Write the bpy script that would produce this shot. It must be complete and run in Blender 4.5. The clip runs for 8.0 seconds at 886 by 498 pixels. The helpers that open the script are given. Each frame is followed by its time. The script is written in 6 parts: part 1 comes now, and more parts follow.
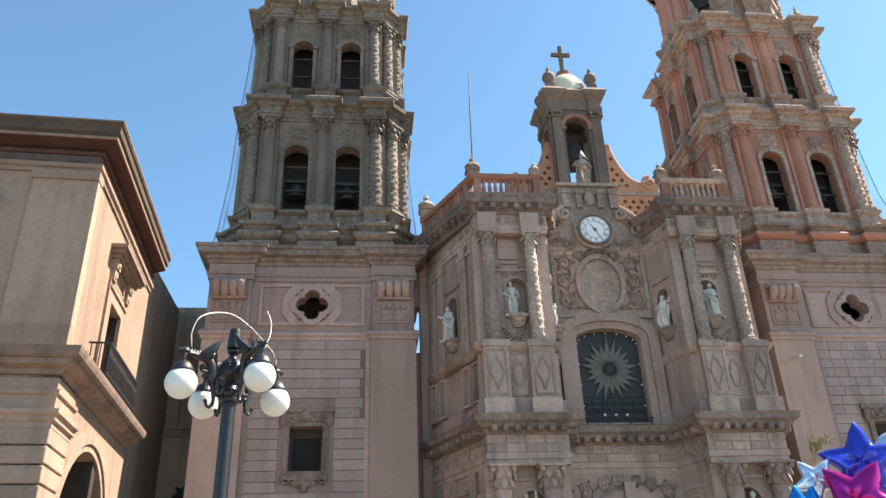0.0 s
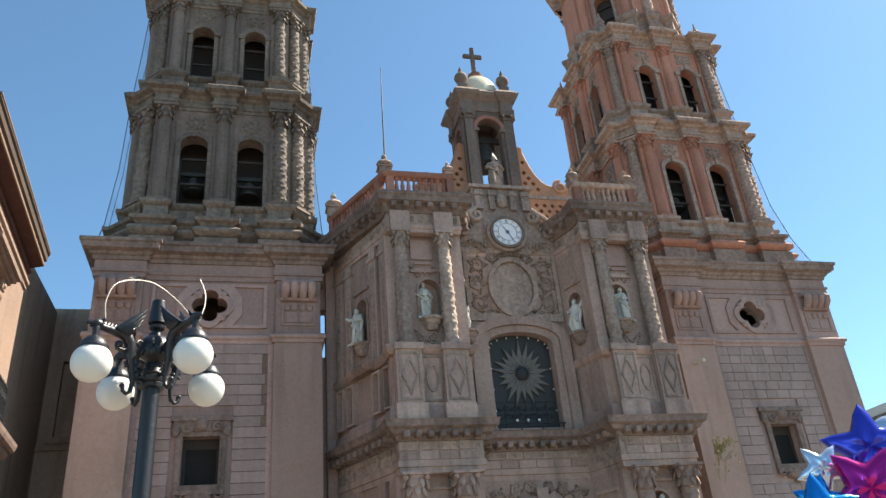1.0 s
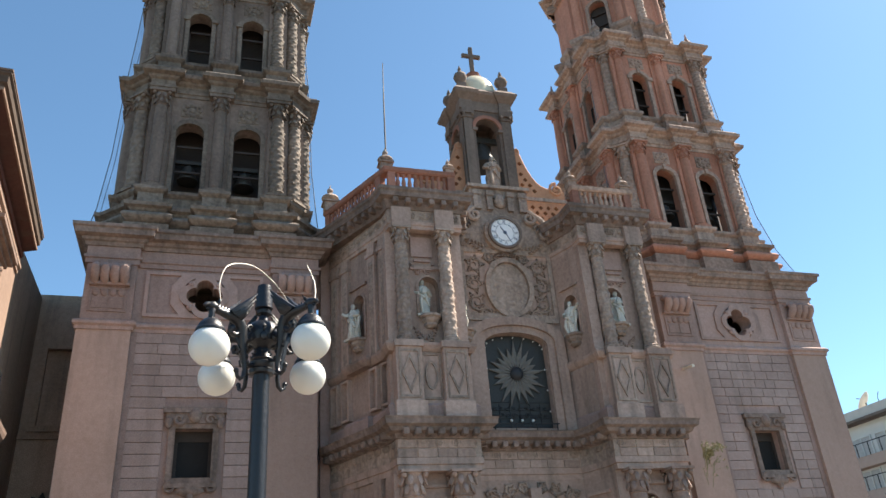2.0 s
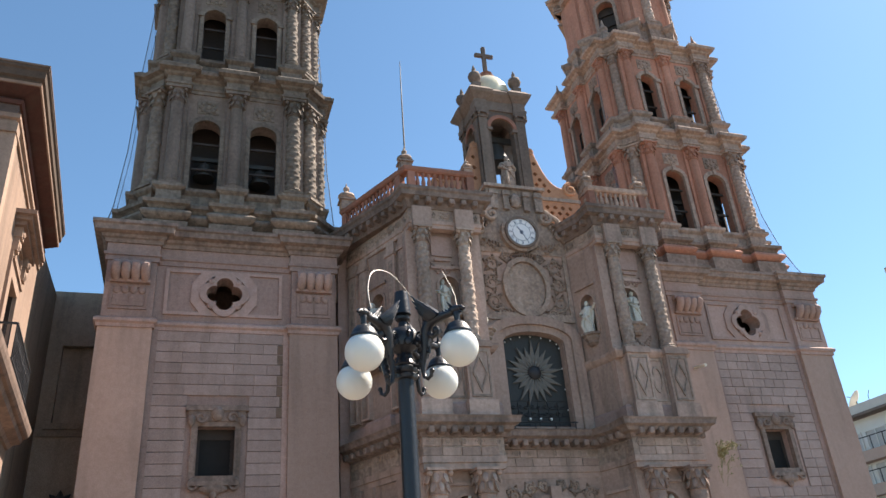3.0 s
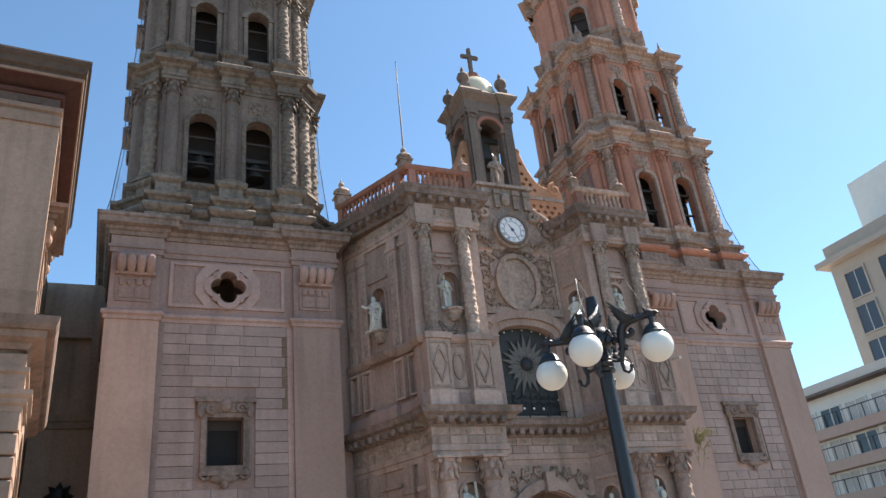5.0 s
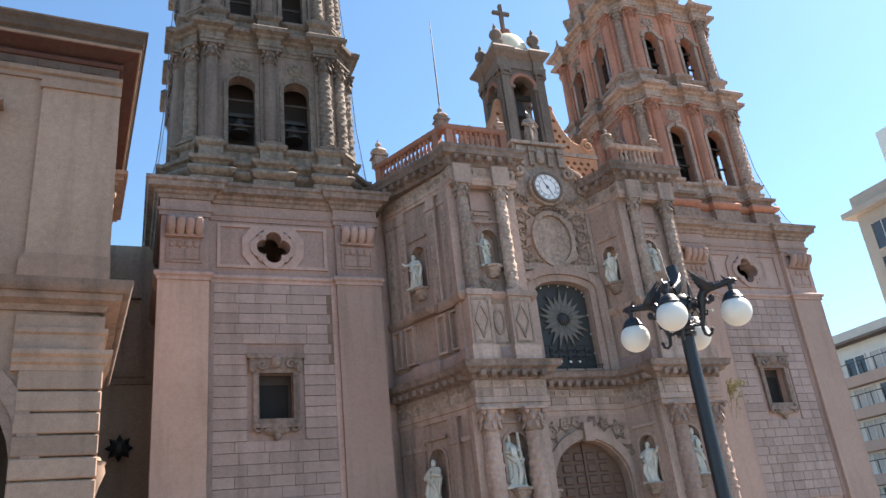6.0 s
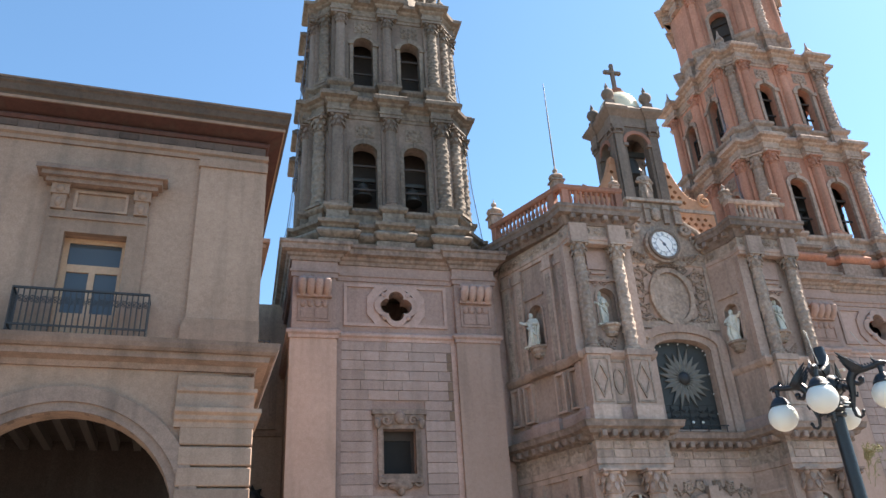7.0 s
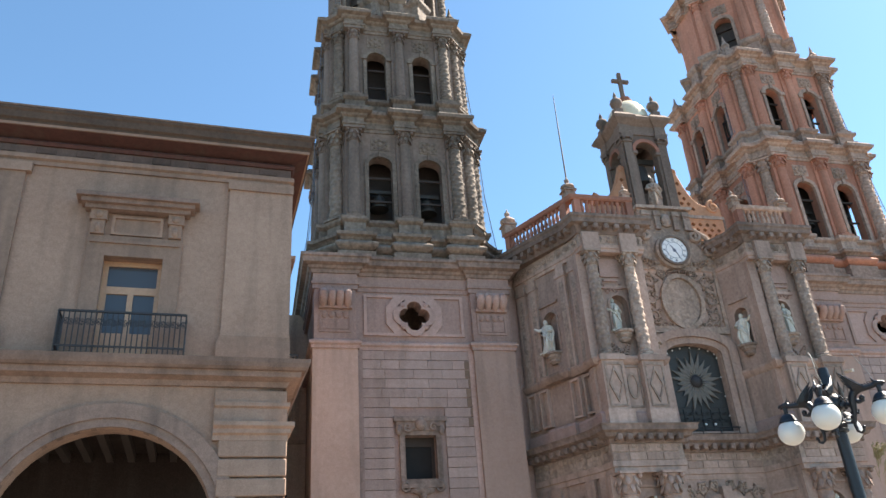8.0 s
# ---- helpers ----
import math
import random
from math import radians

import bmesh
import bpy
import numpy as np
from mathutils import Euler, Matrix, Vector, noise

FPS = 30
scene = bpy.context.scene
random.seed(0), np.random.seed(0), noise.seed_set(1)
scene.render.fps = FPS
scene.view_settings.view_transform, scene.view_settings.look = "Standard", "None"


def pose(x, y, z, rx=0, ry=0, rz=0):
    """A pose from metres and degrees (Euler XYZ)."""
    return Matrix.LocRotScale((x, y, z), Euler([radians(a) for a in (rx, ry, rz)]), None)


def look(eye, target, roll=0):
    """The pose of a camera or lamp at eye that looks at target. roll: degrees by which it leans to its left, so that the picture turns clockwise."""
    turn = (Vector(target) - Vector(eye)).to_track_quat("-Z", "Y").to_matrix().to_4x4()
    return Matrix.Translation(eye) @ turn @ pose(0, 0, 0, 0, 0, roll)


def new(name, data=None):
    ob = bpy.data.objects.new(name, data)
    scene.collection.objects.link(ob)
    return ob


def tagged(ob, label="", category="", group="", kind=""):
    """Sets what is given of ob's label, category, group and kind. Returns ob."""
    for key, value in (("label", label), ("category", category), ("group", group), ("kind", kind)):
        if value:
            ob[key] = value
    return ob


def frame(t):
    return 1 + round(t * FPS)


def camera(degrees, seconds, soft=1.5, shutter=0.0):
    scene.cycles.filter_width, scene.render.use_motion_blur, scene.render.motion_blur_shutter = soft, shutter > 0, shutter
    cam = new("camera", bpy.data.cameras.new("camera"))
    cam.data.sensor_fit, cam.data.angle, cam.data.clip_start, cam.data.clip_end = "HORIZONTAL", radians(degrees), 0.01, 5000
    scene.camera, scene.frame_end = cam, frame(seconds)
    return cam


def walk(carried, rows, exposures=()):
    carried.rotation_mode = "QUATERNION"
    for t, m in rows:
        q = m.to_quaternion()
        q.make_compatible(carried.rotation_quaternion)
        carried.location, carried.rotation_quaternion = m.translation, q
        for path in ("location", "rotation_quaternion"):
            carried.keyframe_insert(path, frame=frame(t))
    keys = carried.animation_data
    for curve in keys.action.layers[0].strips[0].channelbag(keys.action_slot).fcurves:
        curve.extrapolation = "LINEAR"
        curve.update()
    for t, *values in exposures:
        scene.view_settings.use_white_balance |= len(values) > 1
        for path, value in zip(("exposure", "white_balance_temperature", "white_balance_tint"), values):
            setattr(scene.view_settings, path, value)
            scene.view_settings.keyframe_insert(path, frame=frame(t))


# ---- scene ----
cam = camera(59.6, 8.0, soft=1.5)
PATH = [
    (0, (0.655, -0.085, 1.733), (0.852, 1.688, 2.638), -2.1),
    (0.5, (0.492, 0.886, 1.851), (0.908, 2.628, 2.74), -4.6),
    (1, (0.075, 1.231, 1.855), (0.548, 2.943, 2.773), -5.2),
    (2.3, (-1.556, 1.66, 1.911), (-0.981, 3.346, 2.82), -4.6),
    (2.5, (-1.834, 1.682, 1.913), (-1.257, 3.369, 2.82), -4.8),
    (3, (-2.436, 1.831, 2.021), (-1.837, 3.513, 2.922), -4.7),
    (3.5, (-3.218, 1.689, 1.909), (-2.533, 3.339, 2.808), -5.2),
    (4, (-3.859, 1.732, 1.941), (-3.143, 3.397, 2.787), -4.7),
    (4.5, (-4.506, 1.741, 1.91), (-3.78, 3.407, 2.746), -6.4),
    (4.7, (-4.77, 1.759, 1.94), (-4.006, 3.386, 2.816), -6.8),
    (5.8, (-6.045, 1.52, 1.966), (-5.295, 3.201, 2.747), -4.8),
    (6, (-6.172, 1.422, 1.979), (-5.441, 3.122, 2.738), -6.3),
    (6.5, (-6.618, 1.028, 1.991), (-6.013, 2.765, 2.776), -4.7),
    (7, (-6.955, 0.801, 2.086), (-6.484, 2.527, 2.98), -3.4),
    (7.5, (-7.218, 0.401, 2.099), (-6.796, 2.141, 2.99), -3.3),
    (8, (-7.513, -0.078, 2.112), (-7.061, 1.653, 3.006), -4.1),
]
walk(cam, [(t, look(eye, target, roll)) for t, eye, target, roll in PATH], [(0, 1.85, 7050, 10), (0.5, 1.62, 6950, 10), (1, 1.5, 6900, 10), (2.5, 1.5, 6950, 14), (3.5, 1.48, 6950, 15), (4.5, 1.52, 6950, 15), (6, 1.84, 6950, 17), (7, 1.96, 6950, 14), (8, 1.86, 6900, 13)])

# ---- world, sun ----
SUN_AZ, SUN_EL = 84.0, 52.0      # degrees: azimuth from +y towards +x, and elevation
world = bpy.data.worlds.new("sky")
scene.world = world
world.use_nodes = True
wn = world.node_tree.nodes
sky = wn.new("ShaderNodeTexSky")
sky.sky_type = 'NISHITA'
sky.sun_disc = False
sky.sun_elevation, sky.sun_rotation = radians(SUN_EL), radians(SUN_AZ)
sky.altitude, sky.air_density, sky.dust_density, sky.ozone_density = 1800, 1.0, 1.3, 1.6
wn["Background"].inputs["Strength"].default_value = 0.087
tint = wn.new("ShaderNodeMix")
tint.data_type, tint.blend_type = 'RGBA', 'MULTIPLY'
tint.inputs[0].default_value, tint.inputs[7].default_value = 1.0, (0.745, 1.0, 1.02, 1)
world.node_tree.links.new(sky.outputs[0], tint.inputs[6])
world.node_tree.links.new(tint.outputs[2], wn["Background"].inputs["Color"])
sun = new("sun", bpy.data.lights.new("sun", "SUN"))
sun.data.energy, sun.data.angle, sun.data.color = 5.0, radians(0.55), (1.0, 0.94, 0.85)
ca = math.cos(radians(SUN_EL))
sun.matrix_basis = look((0, 0, 60), (-math.sin(radians(SUN_AZ)) * ca * 10, -math.cos(radians(SUN_AZ)) * ca * 10, 60 - math.sin(radians(SUN_EL)) * 10))

# ---- materials ----
def mat_new(name):
    m = bpy.data.materials.new(name)
    m.use_nodes = True
    nt = m.node_tree
    return m, nt, nt.nodes, nt.links, nt.nodes["Principled BSDF"]


def stone(name, light, dark, grime=(0.09, 0.08, 0.065), stains=0.5, scale=1.0, rough=0.88, bump=0.35, per_object=0.18, relief=0.0, grain=0.18):
    """Weathered stone: mottling, blotches, rain streaks and fine relief, in metres; relief also paints shade into its
    hollows.
    """
    m, nt, n, l, b = mat_new(name)
    tc = n.new("ShaderNodeNewGeometry")
    big = n.new("ShaderNodeTexNoise"); big.inputs["Scale"].default_value = 0.45 * scale; big.inputs["Detail"].default_value = 6
    fine = n.new("ShaderNodeTexNoise"); fine.inputs["Scale"].default_value = 7 * scale; fine.inputs["Detail"].default_value = 8
    mp = n.new("ShaderNodeMapping"); mp.inputs["Scale"].default_value = (1.6, 1.6, 0.16)
    streak = n.new("ShaderNodeTexNoise"); streak.inputs["Scale"].default_value = 1.3 * scale; streak.inputs["Detail"].default_value = 7
    for t in (big, fine):
        l.new(tc.outputs["Position"], t.inputs["Vector"])
    l.new(tc.outputs["Position"], mp.inputs["Vector"]); l.new(mp.outputs[0], streak.inputs["Vector"])
    mix = n.new("ShaderNodeMix"); mix.data_type = 'RGBA'
    mix.inputs[6].default_value, mix.inputs[7].default_value = (*dark, 1), (*light, 1)
    r1 = n.new("ShaderNodeMapRange"); r1.inputs[1].default_value, r1.inputs[2].default_value = 0.32, 0.68
    add = n.new("ShaderNodeMath"); add.operation = 'MULTIPLY_ADD'; add.inputs[1].default_value = 0.55
    half = n.new("ShaderNodeMath"); half.operation = 'MULTIPLY'; half.inputs[1].default_value = 0.45
    l.new(fine.outputs[0], half.inputs[0]); l.new(big.outputs[0], add.inputs[0]); l.new(half.outputs[0], add.inputs[2])
    l.new(add.outputs[0], r1.inputs[0]); l.new(r1.outputs[0], mix.inputs[0])
    st = n.new("ShaderNodeMapRange"); st.inputs[1].default_value, st.inputs[2].default_value = 0.5, 0.78
    st.inputs[4].default_value = stains
    l.new(streak.outputs[0], st.inputs[0])
    mix2 = n.new("ShaderNodeMix"); mix2.data_type = 'RGBA'; mix2.inputs[7].default_value = (*grime, 1)
    l.new(mix.outputs[2], mix2.inputs[6]); l.new(st.outputs[0], mix2.inputs[0])
    oi = n.new("ShaderNodeObjectInfo")
    rr = n.new("ShaderNodeMapRange"); rr.inputs[3].default_value, rr.inputs[4].default_value = 1 - per_object, 1 + per_object
    l.new(oi.outputs["Random"], rr.inputs[0])
    hsv = n.new("ShaderNodeHueSaturation"); l.new(rr.outputs[0], hsv.inputs["Value"]); l.new(mix2.outputs[2], hsv.inputs["Color"])
    l.new(hsv.outputs[0], b.inputs["Base Color"])
    b.inputs["Roughness"].default_value = rough
    b.inputs["Specular IOR Level"].default_value = 0.25
    bp = n.new("ShaderNodeBump"); bp.inputs["Strength"].default_value = bump; bp.inputs["Distance"].default_value = 0.03
    l.new(fine.outputs[0], bp.inputs["Height"]); l.new(bp.outputs[0], b.inputs["Normal"])
    grit = n.new("ShaderNodeTexNoise"); grit.inputs["Scale"].default_value = 28 * scale; grit.inputs["Detail"].default_value = 5
    l.new(tc.outputs["Position"], grit.inputs["Vector"])
    gr = n.new("ShaderNodeMapRange"); gr.inputs[1].default_value, gr.inputs[2].default_value = 0.35, 0.65
    gr.inputs[3].default_value, gr.inputs[4].default_value = 1 - grain, 1 + grain
    l.new(grit.outputs[0], gr.inputs[0])
    mul = n.new("ShaderNodeMath"); mul.operation = 'MULTIPLY'
    l.new(gr.outputs[0], mul.inputs[0]); l.new(rr.outputs[0], mul.inputs[1]); l.new(mul.outputs[0], hsv.inputs["Value"])
    if relief:
        wob = n.new("ShaderNodeTexNoise"); wob.inputs["Scale"].default_value = 3.0
        l.new(tc.outputs["Position"], wob.inputs["Vector"])
        sh = n.new("ShaderNodeVectorMath"); sh.operation = 'MULTIPLY_ADD'; sh.inputs[1].default_value = (0.3, 0.3, 0.3)
        l.new(wob.outputs["Color"], sh.inputs[0]); l.new(tc.outputs["Position"], sh.inputs[2])
        vo = n.new("ShaderNodeTexVoronoi"); vo.feature = 'SMOOTH_F1'; vo.inputs["Scale"].default_value = 6.5
        l.new(sh.outputs[0], vo.inputs["Vector"])
        b2 = n.new("ShaderNodeBump"); b2.inputs["Strength"].default_value = relief; b2.inputs["Distance"].default_value = 0.06; b2.invert = True
        l.new(vo.outputs["Distance"], b2.inputs["Height"]); l.new(bp.outputs[0], b2.inputs["Normal"]); l.new(b2.outputs[0], b.inputs["Normal"])
        # shade painted into the colour: carved hollows darker, raised parts lighter
        hollow_shade = n.new("ShaderNodeMapRange"); hollow_shade.inputs[1].default_value, hollow_shade.inputs[2].default_value = 0.25, 0.7
        hollow_shade.inputs[3].default_value, hollow_shade.inputs[4].default_value = 1.06, 0.78
        l.new(vo.outputs["Distance"], hollow_shade.inputs[0])
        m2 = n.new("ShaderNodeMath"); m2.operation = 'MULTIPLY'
        l.new(mul.outputs[0], m2.inputs[0]); l.new(hollow_shade.outputs[0], m2.inputs[1]); l.new(m2.outputs[0], hsv.inputs["Value"])
    return m


def plain(name, col, rough=0.5, metal=0.0, vary=0.15, scale=9.0, bump=0.05):
    m, nt, n, l, b = mat_new(name)
    g = n.new("ShaderNodeNewGeometry")
    t = n.new("ShaderNodeTexNoise"); t.inputs["Scale"].default_value = scale; t.inputs["Detail"].default_value = 6
    l.new(g.outputs["Position"], t.inputs["Vector"])
    mix = n.new("ShaderNodeMix"); mix.data_type = 'RGBA'
    mix.inputs[6].default_value = (*[c * (1 - vary) for c in col], 1)
    mix.inputs[7].default_value = (*[min(1, c * (1 + vary)) for c in col], 1)
    l.new(t.outputs[0], mix.inputs[0]); l.new(mix.outputs[2], b.inputs["Base Color"])
    b.inputs["Roughness"].default_value, b.inputs["Metallic"].default_value = rough, metal
    if bump:
        bp = n.new("ShaderNodeBump"); bp.inputs["Strength"].default_value = bump; bp.inputs["Distance"].default_value = 0.02
        l.new(t.outputs[0], bp.inputs["Height"]); l.new(bp.outputs[0], b.inputs["Normal"])
    return m


def glass(name, col, rough=0.08):
    m, nt, n, l, b = mat_new(name)
    b.inputs["Base Color"].default_value = (*col, 1)
    b.inputs["Roughness"].default_value = rough
    b.inputs["IOR"].default_value = 1.5
    return m


PINK = stone("pink_quarry_stone", (0.423, 0.300, 0.260), (0.292, 0.200, 0.168), stains=0.45, grain=0.09)
ASHLAR = stone("ashlar_block_stone", (0.384, 0.293, 0.259), (0.294, 0.216, 0.190), stains=0.35, per_object=0.10, grain=0.09)
PLASTER = stone("pilaster_pink_plaster", (0.429, 0.305, 0.252), (0.355, 0.244, 0.195), stains=0.35, bump=0.15, grain=0.06)
CARVED = stone("carved_facade_stone", (0.458, 0.337, 0.278), (0.272, 0.191, 0.155), stains=0.65, scale=1.2, grain=0.06)
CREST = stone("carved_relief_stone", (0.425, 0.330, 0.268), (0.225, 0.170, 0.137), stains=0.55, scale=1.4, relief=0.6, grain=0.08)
GREY = stone("grey_tower_stone", (0.228, 0.180, 0.150), (0.116, 0.089, 0.075), grime=(0.06, 0.053, 0.04), stains=0.7, grain=0.06)
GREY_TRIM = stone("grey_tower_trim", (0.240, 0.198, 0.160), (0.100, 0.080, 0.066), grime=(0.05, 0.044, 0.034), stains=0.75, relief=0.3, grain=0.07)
RED = stone("red_tower_stone", (0.500, 0.240, 0.165), (0.310, 0.140, 0.094), stains=0.5, grain=0.06)
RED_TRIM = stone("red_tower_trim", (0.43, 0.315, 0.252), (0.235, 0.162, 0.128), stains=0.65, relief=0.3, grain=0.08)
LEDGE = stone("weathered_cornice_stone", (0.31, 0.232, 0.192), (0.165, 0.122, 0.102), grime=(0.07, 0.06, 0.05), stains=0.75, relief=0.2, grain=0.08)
BRICK = stone("red_balustrade_stone", (0.365, 0.178, 0.128), (0.225, 0.105, 0.076), stains=0.6, grain=0.08)
COTE = stone("dark_bell_cote_stone", (0.205, 0.158, 0.130), (0.110, 0.082, 0.067), stains=0.6, grain=0.08)
# near-black base: the deep arcade's shade is put into this colour
ARCADE = stone("shade_dark_arcade_plaster", (0.037, 0.026, 0.021), (0.025, 0.018, 0.015), stains=0.3)
SANDY_MID = stone("palace_moulding_stone", (0.265, 0.185, 0.146), (0.160, 0.112, 0.090), grime=(0.06, 0.05, 0.042), stains=0.7, bump=0.2, grain=0.08)
QUOIN = stone("dark_stained_quoin", (0.21, 0.145, 0.105), (0.15, 0.105, 0.078), stains=0.4, grain=0.09)
WEED = plain("dry_wall_weeds", (0.22, 0.20, 0.10), 0.8, 0.0, 0.5, 20, 0.0)
ORANGE = stone("ochre_orange_render", (0.455, 0.245, 0.145), (0.345, 0.175, 0.102), stains=0.4, grain=0.06)
SANDY = stone("palace_stone", (0.330, 0.229, 0.172), (0.232, 0.156, 0.116), grime=(0.10, 0.078, 0.062), stains=0.6, bump=0.2, grain=0.06)
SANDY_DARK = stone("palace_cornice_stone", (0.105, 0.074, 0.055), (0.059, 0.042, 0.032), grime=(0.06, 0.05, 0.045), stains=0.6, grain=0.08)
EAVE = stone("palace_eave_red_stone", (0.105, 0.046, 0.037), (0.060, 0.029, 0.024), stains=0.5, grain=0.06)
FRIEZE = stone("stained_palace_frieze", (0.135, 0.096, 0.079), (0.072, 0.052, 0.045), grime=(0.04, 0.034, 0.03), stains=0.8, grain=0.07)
OLDWALL = stone("old_brown_wall", (0.42, 0.31, 0.235), (0.27, 0.195, 0.145), stains=0.6)
RENDER_WALL = stone("pale_rendered_wall", (0.46, 0.35, 0.27), (0.36, 0.27, 0.205), stains=0.3, bump=0.1)
MARBLE = stone("pale_marble", (0.70, 0.69, 0.61), (0.44, 0.43, 0.375), grime=(0.22, 0.20, 0.17), stains=0.45, scale=3, rough=0.6, bump=0.2, per_object=0.05)
PAVE = stone("plaza_paving", (0.175, 0.15, 0.13), (0.125, 0.107, 0.094), stains=0.2)
IRON = plain("black_cast_iron", (0.007, 0.008, 0.011), 0.4, 0.0, 0.4, 30, 0.25)
IRON_DULL = plain("dull_wrought_iron", (0.03, 0.03, 0.032), 0.55, 0.3, 0.3, 25, 0.1)
BRONZE = plain("dark_bronze", (0.045, 0.042, 0.036), 0.6, 0.15, 0.35, 8, 0.1)
WOOD = plain("weathered_door_wood", (0.115, 0.064, 0.042), 0.6, 0.0, 0.35, 14, 0.2)
OAK = plain("honey_oak_frame", (0.44, 0.28, 0.175), 0.5, 0.0, 0.25, 14, 0.1)
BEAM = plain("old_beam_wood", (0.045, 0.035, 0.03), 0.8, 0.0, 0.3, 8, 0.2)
LEAD = plain("leaded_grey_metal", (0.135, 0.128, 0.112), 0.75, 0.0, 0.4, 6, 0.1)
CLOCKWHITE = plain("clock_enamel", (0.80, 0.81, 0.80), 0.35, 0.0, 0.05)
CLOCKBLUE = plain("clock_blue_paint", (0.13, 0.16, 0.22), 0.4)
DOMEGOLD = plain("glazed_dome_tiles", (0.60, 0.55, 0.40), 0.25, 0.0, 0.3, 16, 0.3)
WIRE = plain("pale_wire", (0.40, 0.37, 0.32), 0.5, 0.2)
CABLE = plain("dark_cable", (0.10, 0.12, 0.15), 0.6)
DARKGLASS = plain("dusty_dark_glass", (0.012, 0.011, 0.010), 0.85, 0.0, 0.4, 5, 0.1)
BLUEGLASS = glass("reflecting_window_glass", (0.06, 0.07, 0.08), 0.05)
STARGLASS = plain("dark_leaded_glass", (0.025, 0.027, 0.025), 0.6, 0.0, 0.5, 18, 0.2)
CONCRETE = plain("pale_concrete", (0.52, 0.50, 0.45), 0.8, 0.0, 0.12, 1.5, 0.1)
CREAMWALL = plain("cream_wall_paint", (0.40, 0.33, 0.27), 0.8, 0.0, 0.12, 1.2, 0.1)
CURTAIN = plain("pale_window_curtain", (0.45, 0.44, 0.42), 0.7, 0.0, 0.2, 3, 0.1)
WHITEWALL = plain("white_wall_paint", (0.66, 0.66, 0.62), 0.8, 0.0, 0.08, 1.2, 0.1)
TERRACE = plain("terrace_slab_pink", (0.42, 0.30, 0.24), 0.8, 0.0, 0.12, 2, 0.1)
CANVAS = plain("coral_red_canvas", (0.24, 0.042, 0.036), 0.8, 0.0, 0.12, 20, 0.15)
BULB = plain("white_lamp", (0.85, 0.85, 0.82), 0.3, 0.0, 0.03)


def globe_material():
    m, nt, n, l, b = mat_new("opal_globe_glass")
    b.inputs["Base Color"].default_value = (0.66, 0.665, 0.62, 1)
    b.inputs["Roughness"].default_value = 0.3
    b.inputs["Subsurface Weight"].default_value = 0.6
    b.inputs["Subsurface Radius"].default_value = (0.1, 0.1, 0.09)
    b.inputs["Subsurface Scale"].default_value = 0.5
    return m


OPAL = globe_material()


def net_material():
    """Fine netting: mostly open, with thin threads."""
    m, nt, n, l, b = mat_new("blue_grey_netting")
    b.inputs["Base Color"].default_value = (0.16, 0.24, 0.36, 1)
    b.inputs["Roughness"].default_value = 0.8
    geo = n.new("ShaderNodeNewGeometry")
    patch = n.new("ShaderNodeTexNoise"); patch.inputs["Scale"].default_value = 0.8
    l.new(geo.outputs["Position"], patch.inputs["Vector"])
    cover = n.new("ShaderNodeMapRange")
    cover.inputs[1].default_value, cover.inputs[2].default_value, cover.inputs[3].default_value, cover.inputs[4].default_value = 0.3, 0.7, 0.06, 0.24
    l.new(patch.outputs[0], cover.inputs[0]); l.new(cover.outputs[0], b.inputs["Alpha"])
    return m


NET = net_material()


def foil(name, col):
    return plain(name, col, 0.16, 0.75, 0.12, 6, 0.15)


# ---- building helpers ----
I4 = Matrix.Identity(4)


def world_of(ob):
    if ob.parent is None:
        return ob.matrix_basis.copy()
    return world_of(ob.parent) @ ob.matrix_parent_inverse @ ob.matrix_basis


def thing(name, at, label, category, group="", kind=""):
    """An Empty at the thing's base."""
    e = new(name)
    e.empty_display_size = 0.2
    e.matrix_basis = at if isinstance(at, Matrix) else Matrix.Translation(at)
    return tagged(e, label, category, group, kind)


def mesh_from(name, bm, material, smooth=False):
    bmesh.ops.recalc_face_normals(bm, faces=bm.faces)
    me = bpy.data.meshes.new(name)
    bm.to_mesh(me)
    bm.free()
    me.materials.append(material)
    if smooth:
        me.shade_smooth()
        me.set_sharp_from_angle(angle=radians(42))
    return me


def place(name, me, parent, m=I4, label=""):
    """An object on the mesh me, under parent, at the world pose m."""
    ob = new(name, me)
    ob.parent = parent
    ob.matrix_parent_inverse = world_of(parent).inverted()
    ob.matrix_basis = m
    if label:
        tagged(ob, label)
    return ob


def part(name, bm, material, parent, label="", m=I4, smooth=False):
    return place(name, mesh_from(name, bm, material, smooth), parent, m, label)


def single(name, bm, material, label, category, m=I4, group="", kind="", smooth=False):
    ob = new(name, mesh_from(name, bm, material, smooth))
    ob.matrix_basis = m
    return tagged(ob, label, category, group, kind)


def box(bm, x0, x1, y0, y1, z0, z1, m=I4, bevel=0.0):
    vs = [bm.verts.new(m @ Vector(p)) for p in ((x0, y0, z0), (x1, y0, z0), (x1, y1, z0), (x0, y1, z0), (x0, y0, z1), (x1, y0, z1), (x1, y1, z1), (x0, y1, z1))]
    fs = [bm.faces.new([vs[i] for i in f]) for f in ((3, 2, 1, 0), (4, 5, 6, 7), (0, 1, 5, 4), (1, 2, 6, 5), (2, 3, 7, 6), (3, 0, 4, 7))]
    if bevel:
        es = {e for f in fs for e in f.edges}
        bmesh.ops.bevel(bm, geom=list(es), offset=bevel, segments=1, affect='EDGES')
    return bm


def boxed(*a, **k):
    return box(bmesh.new(), *a, **k)


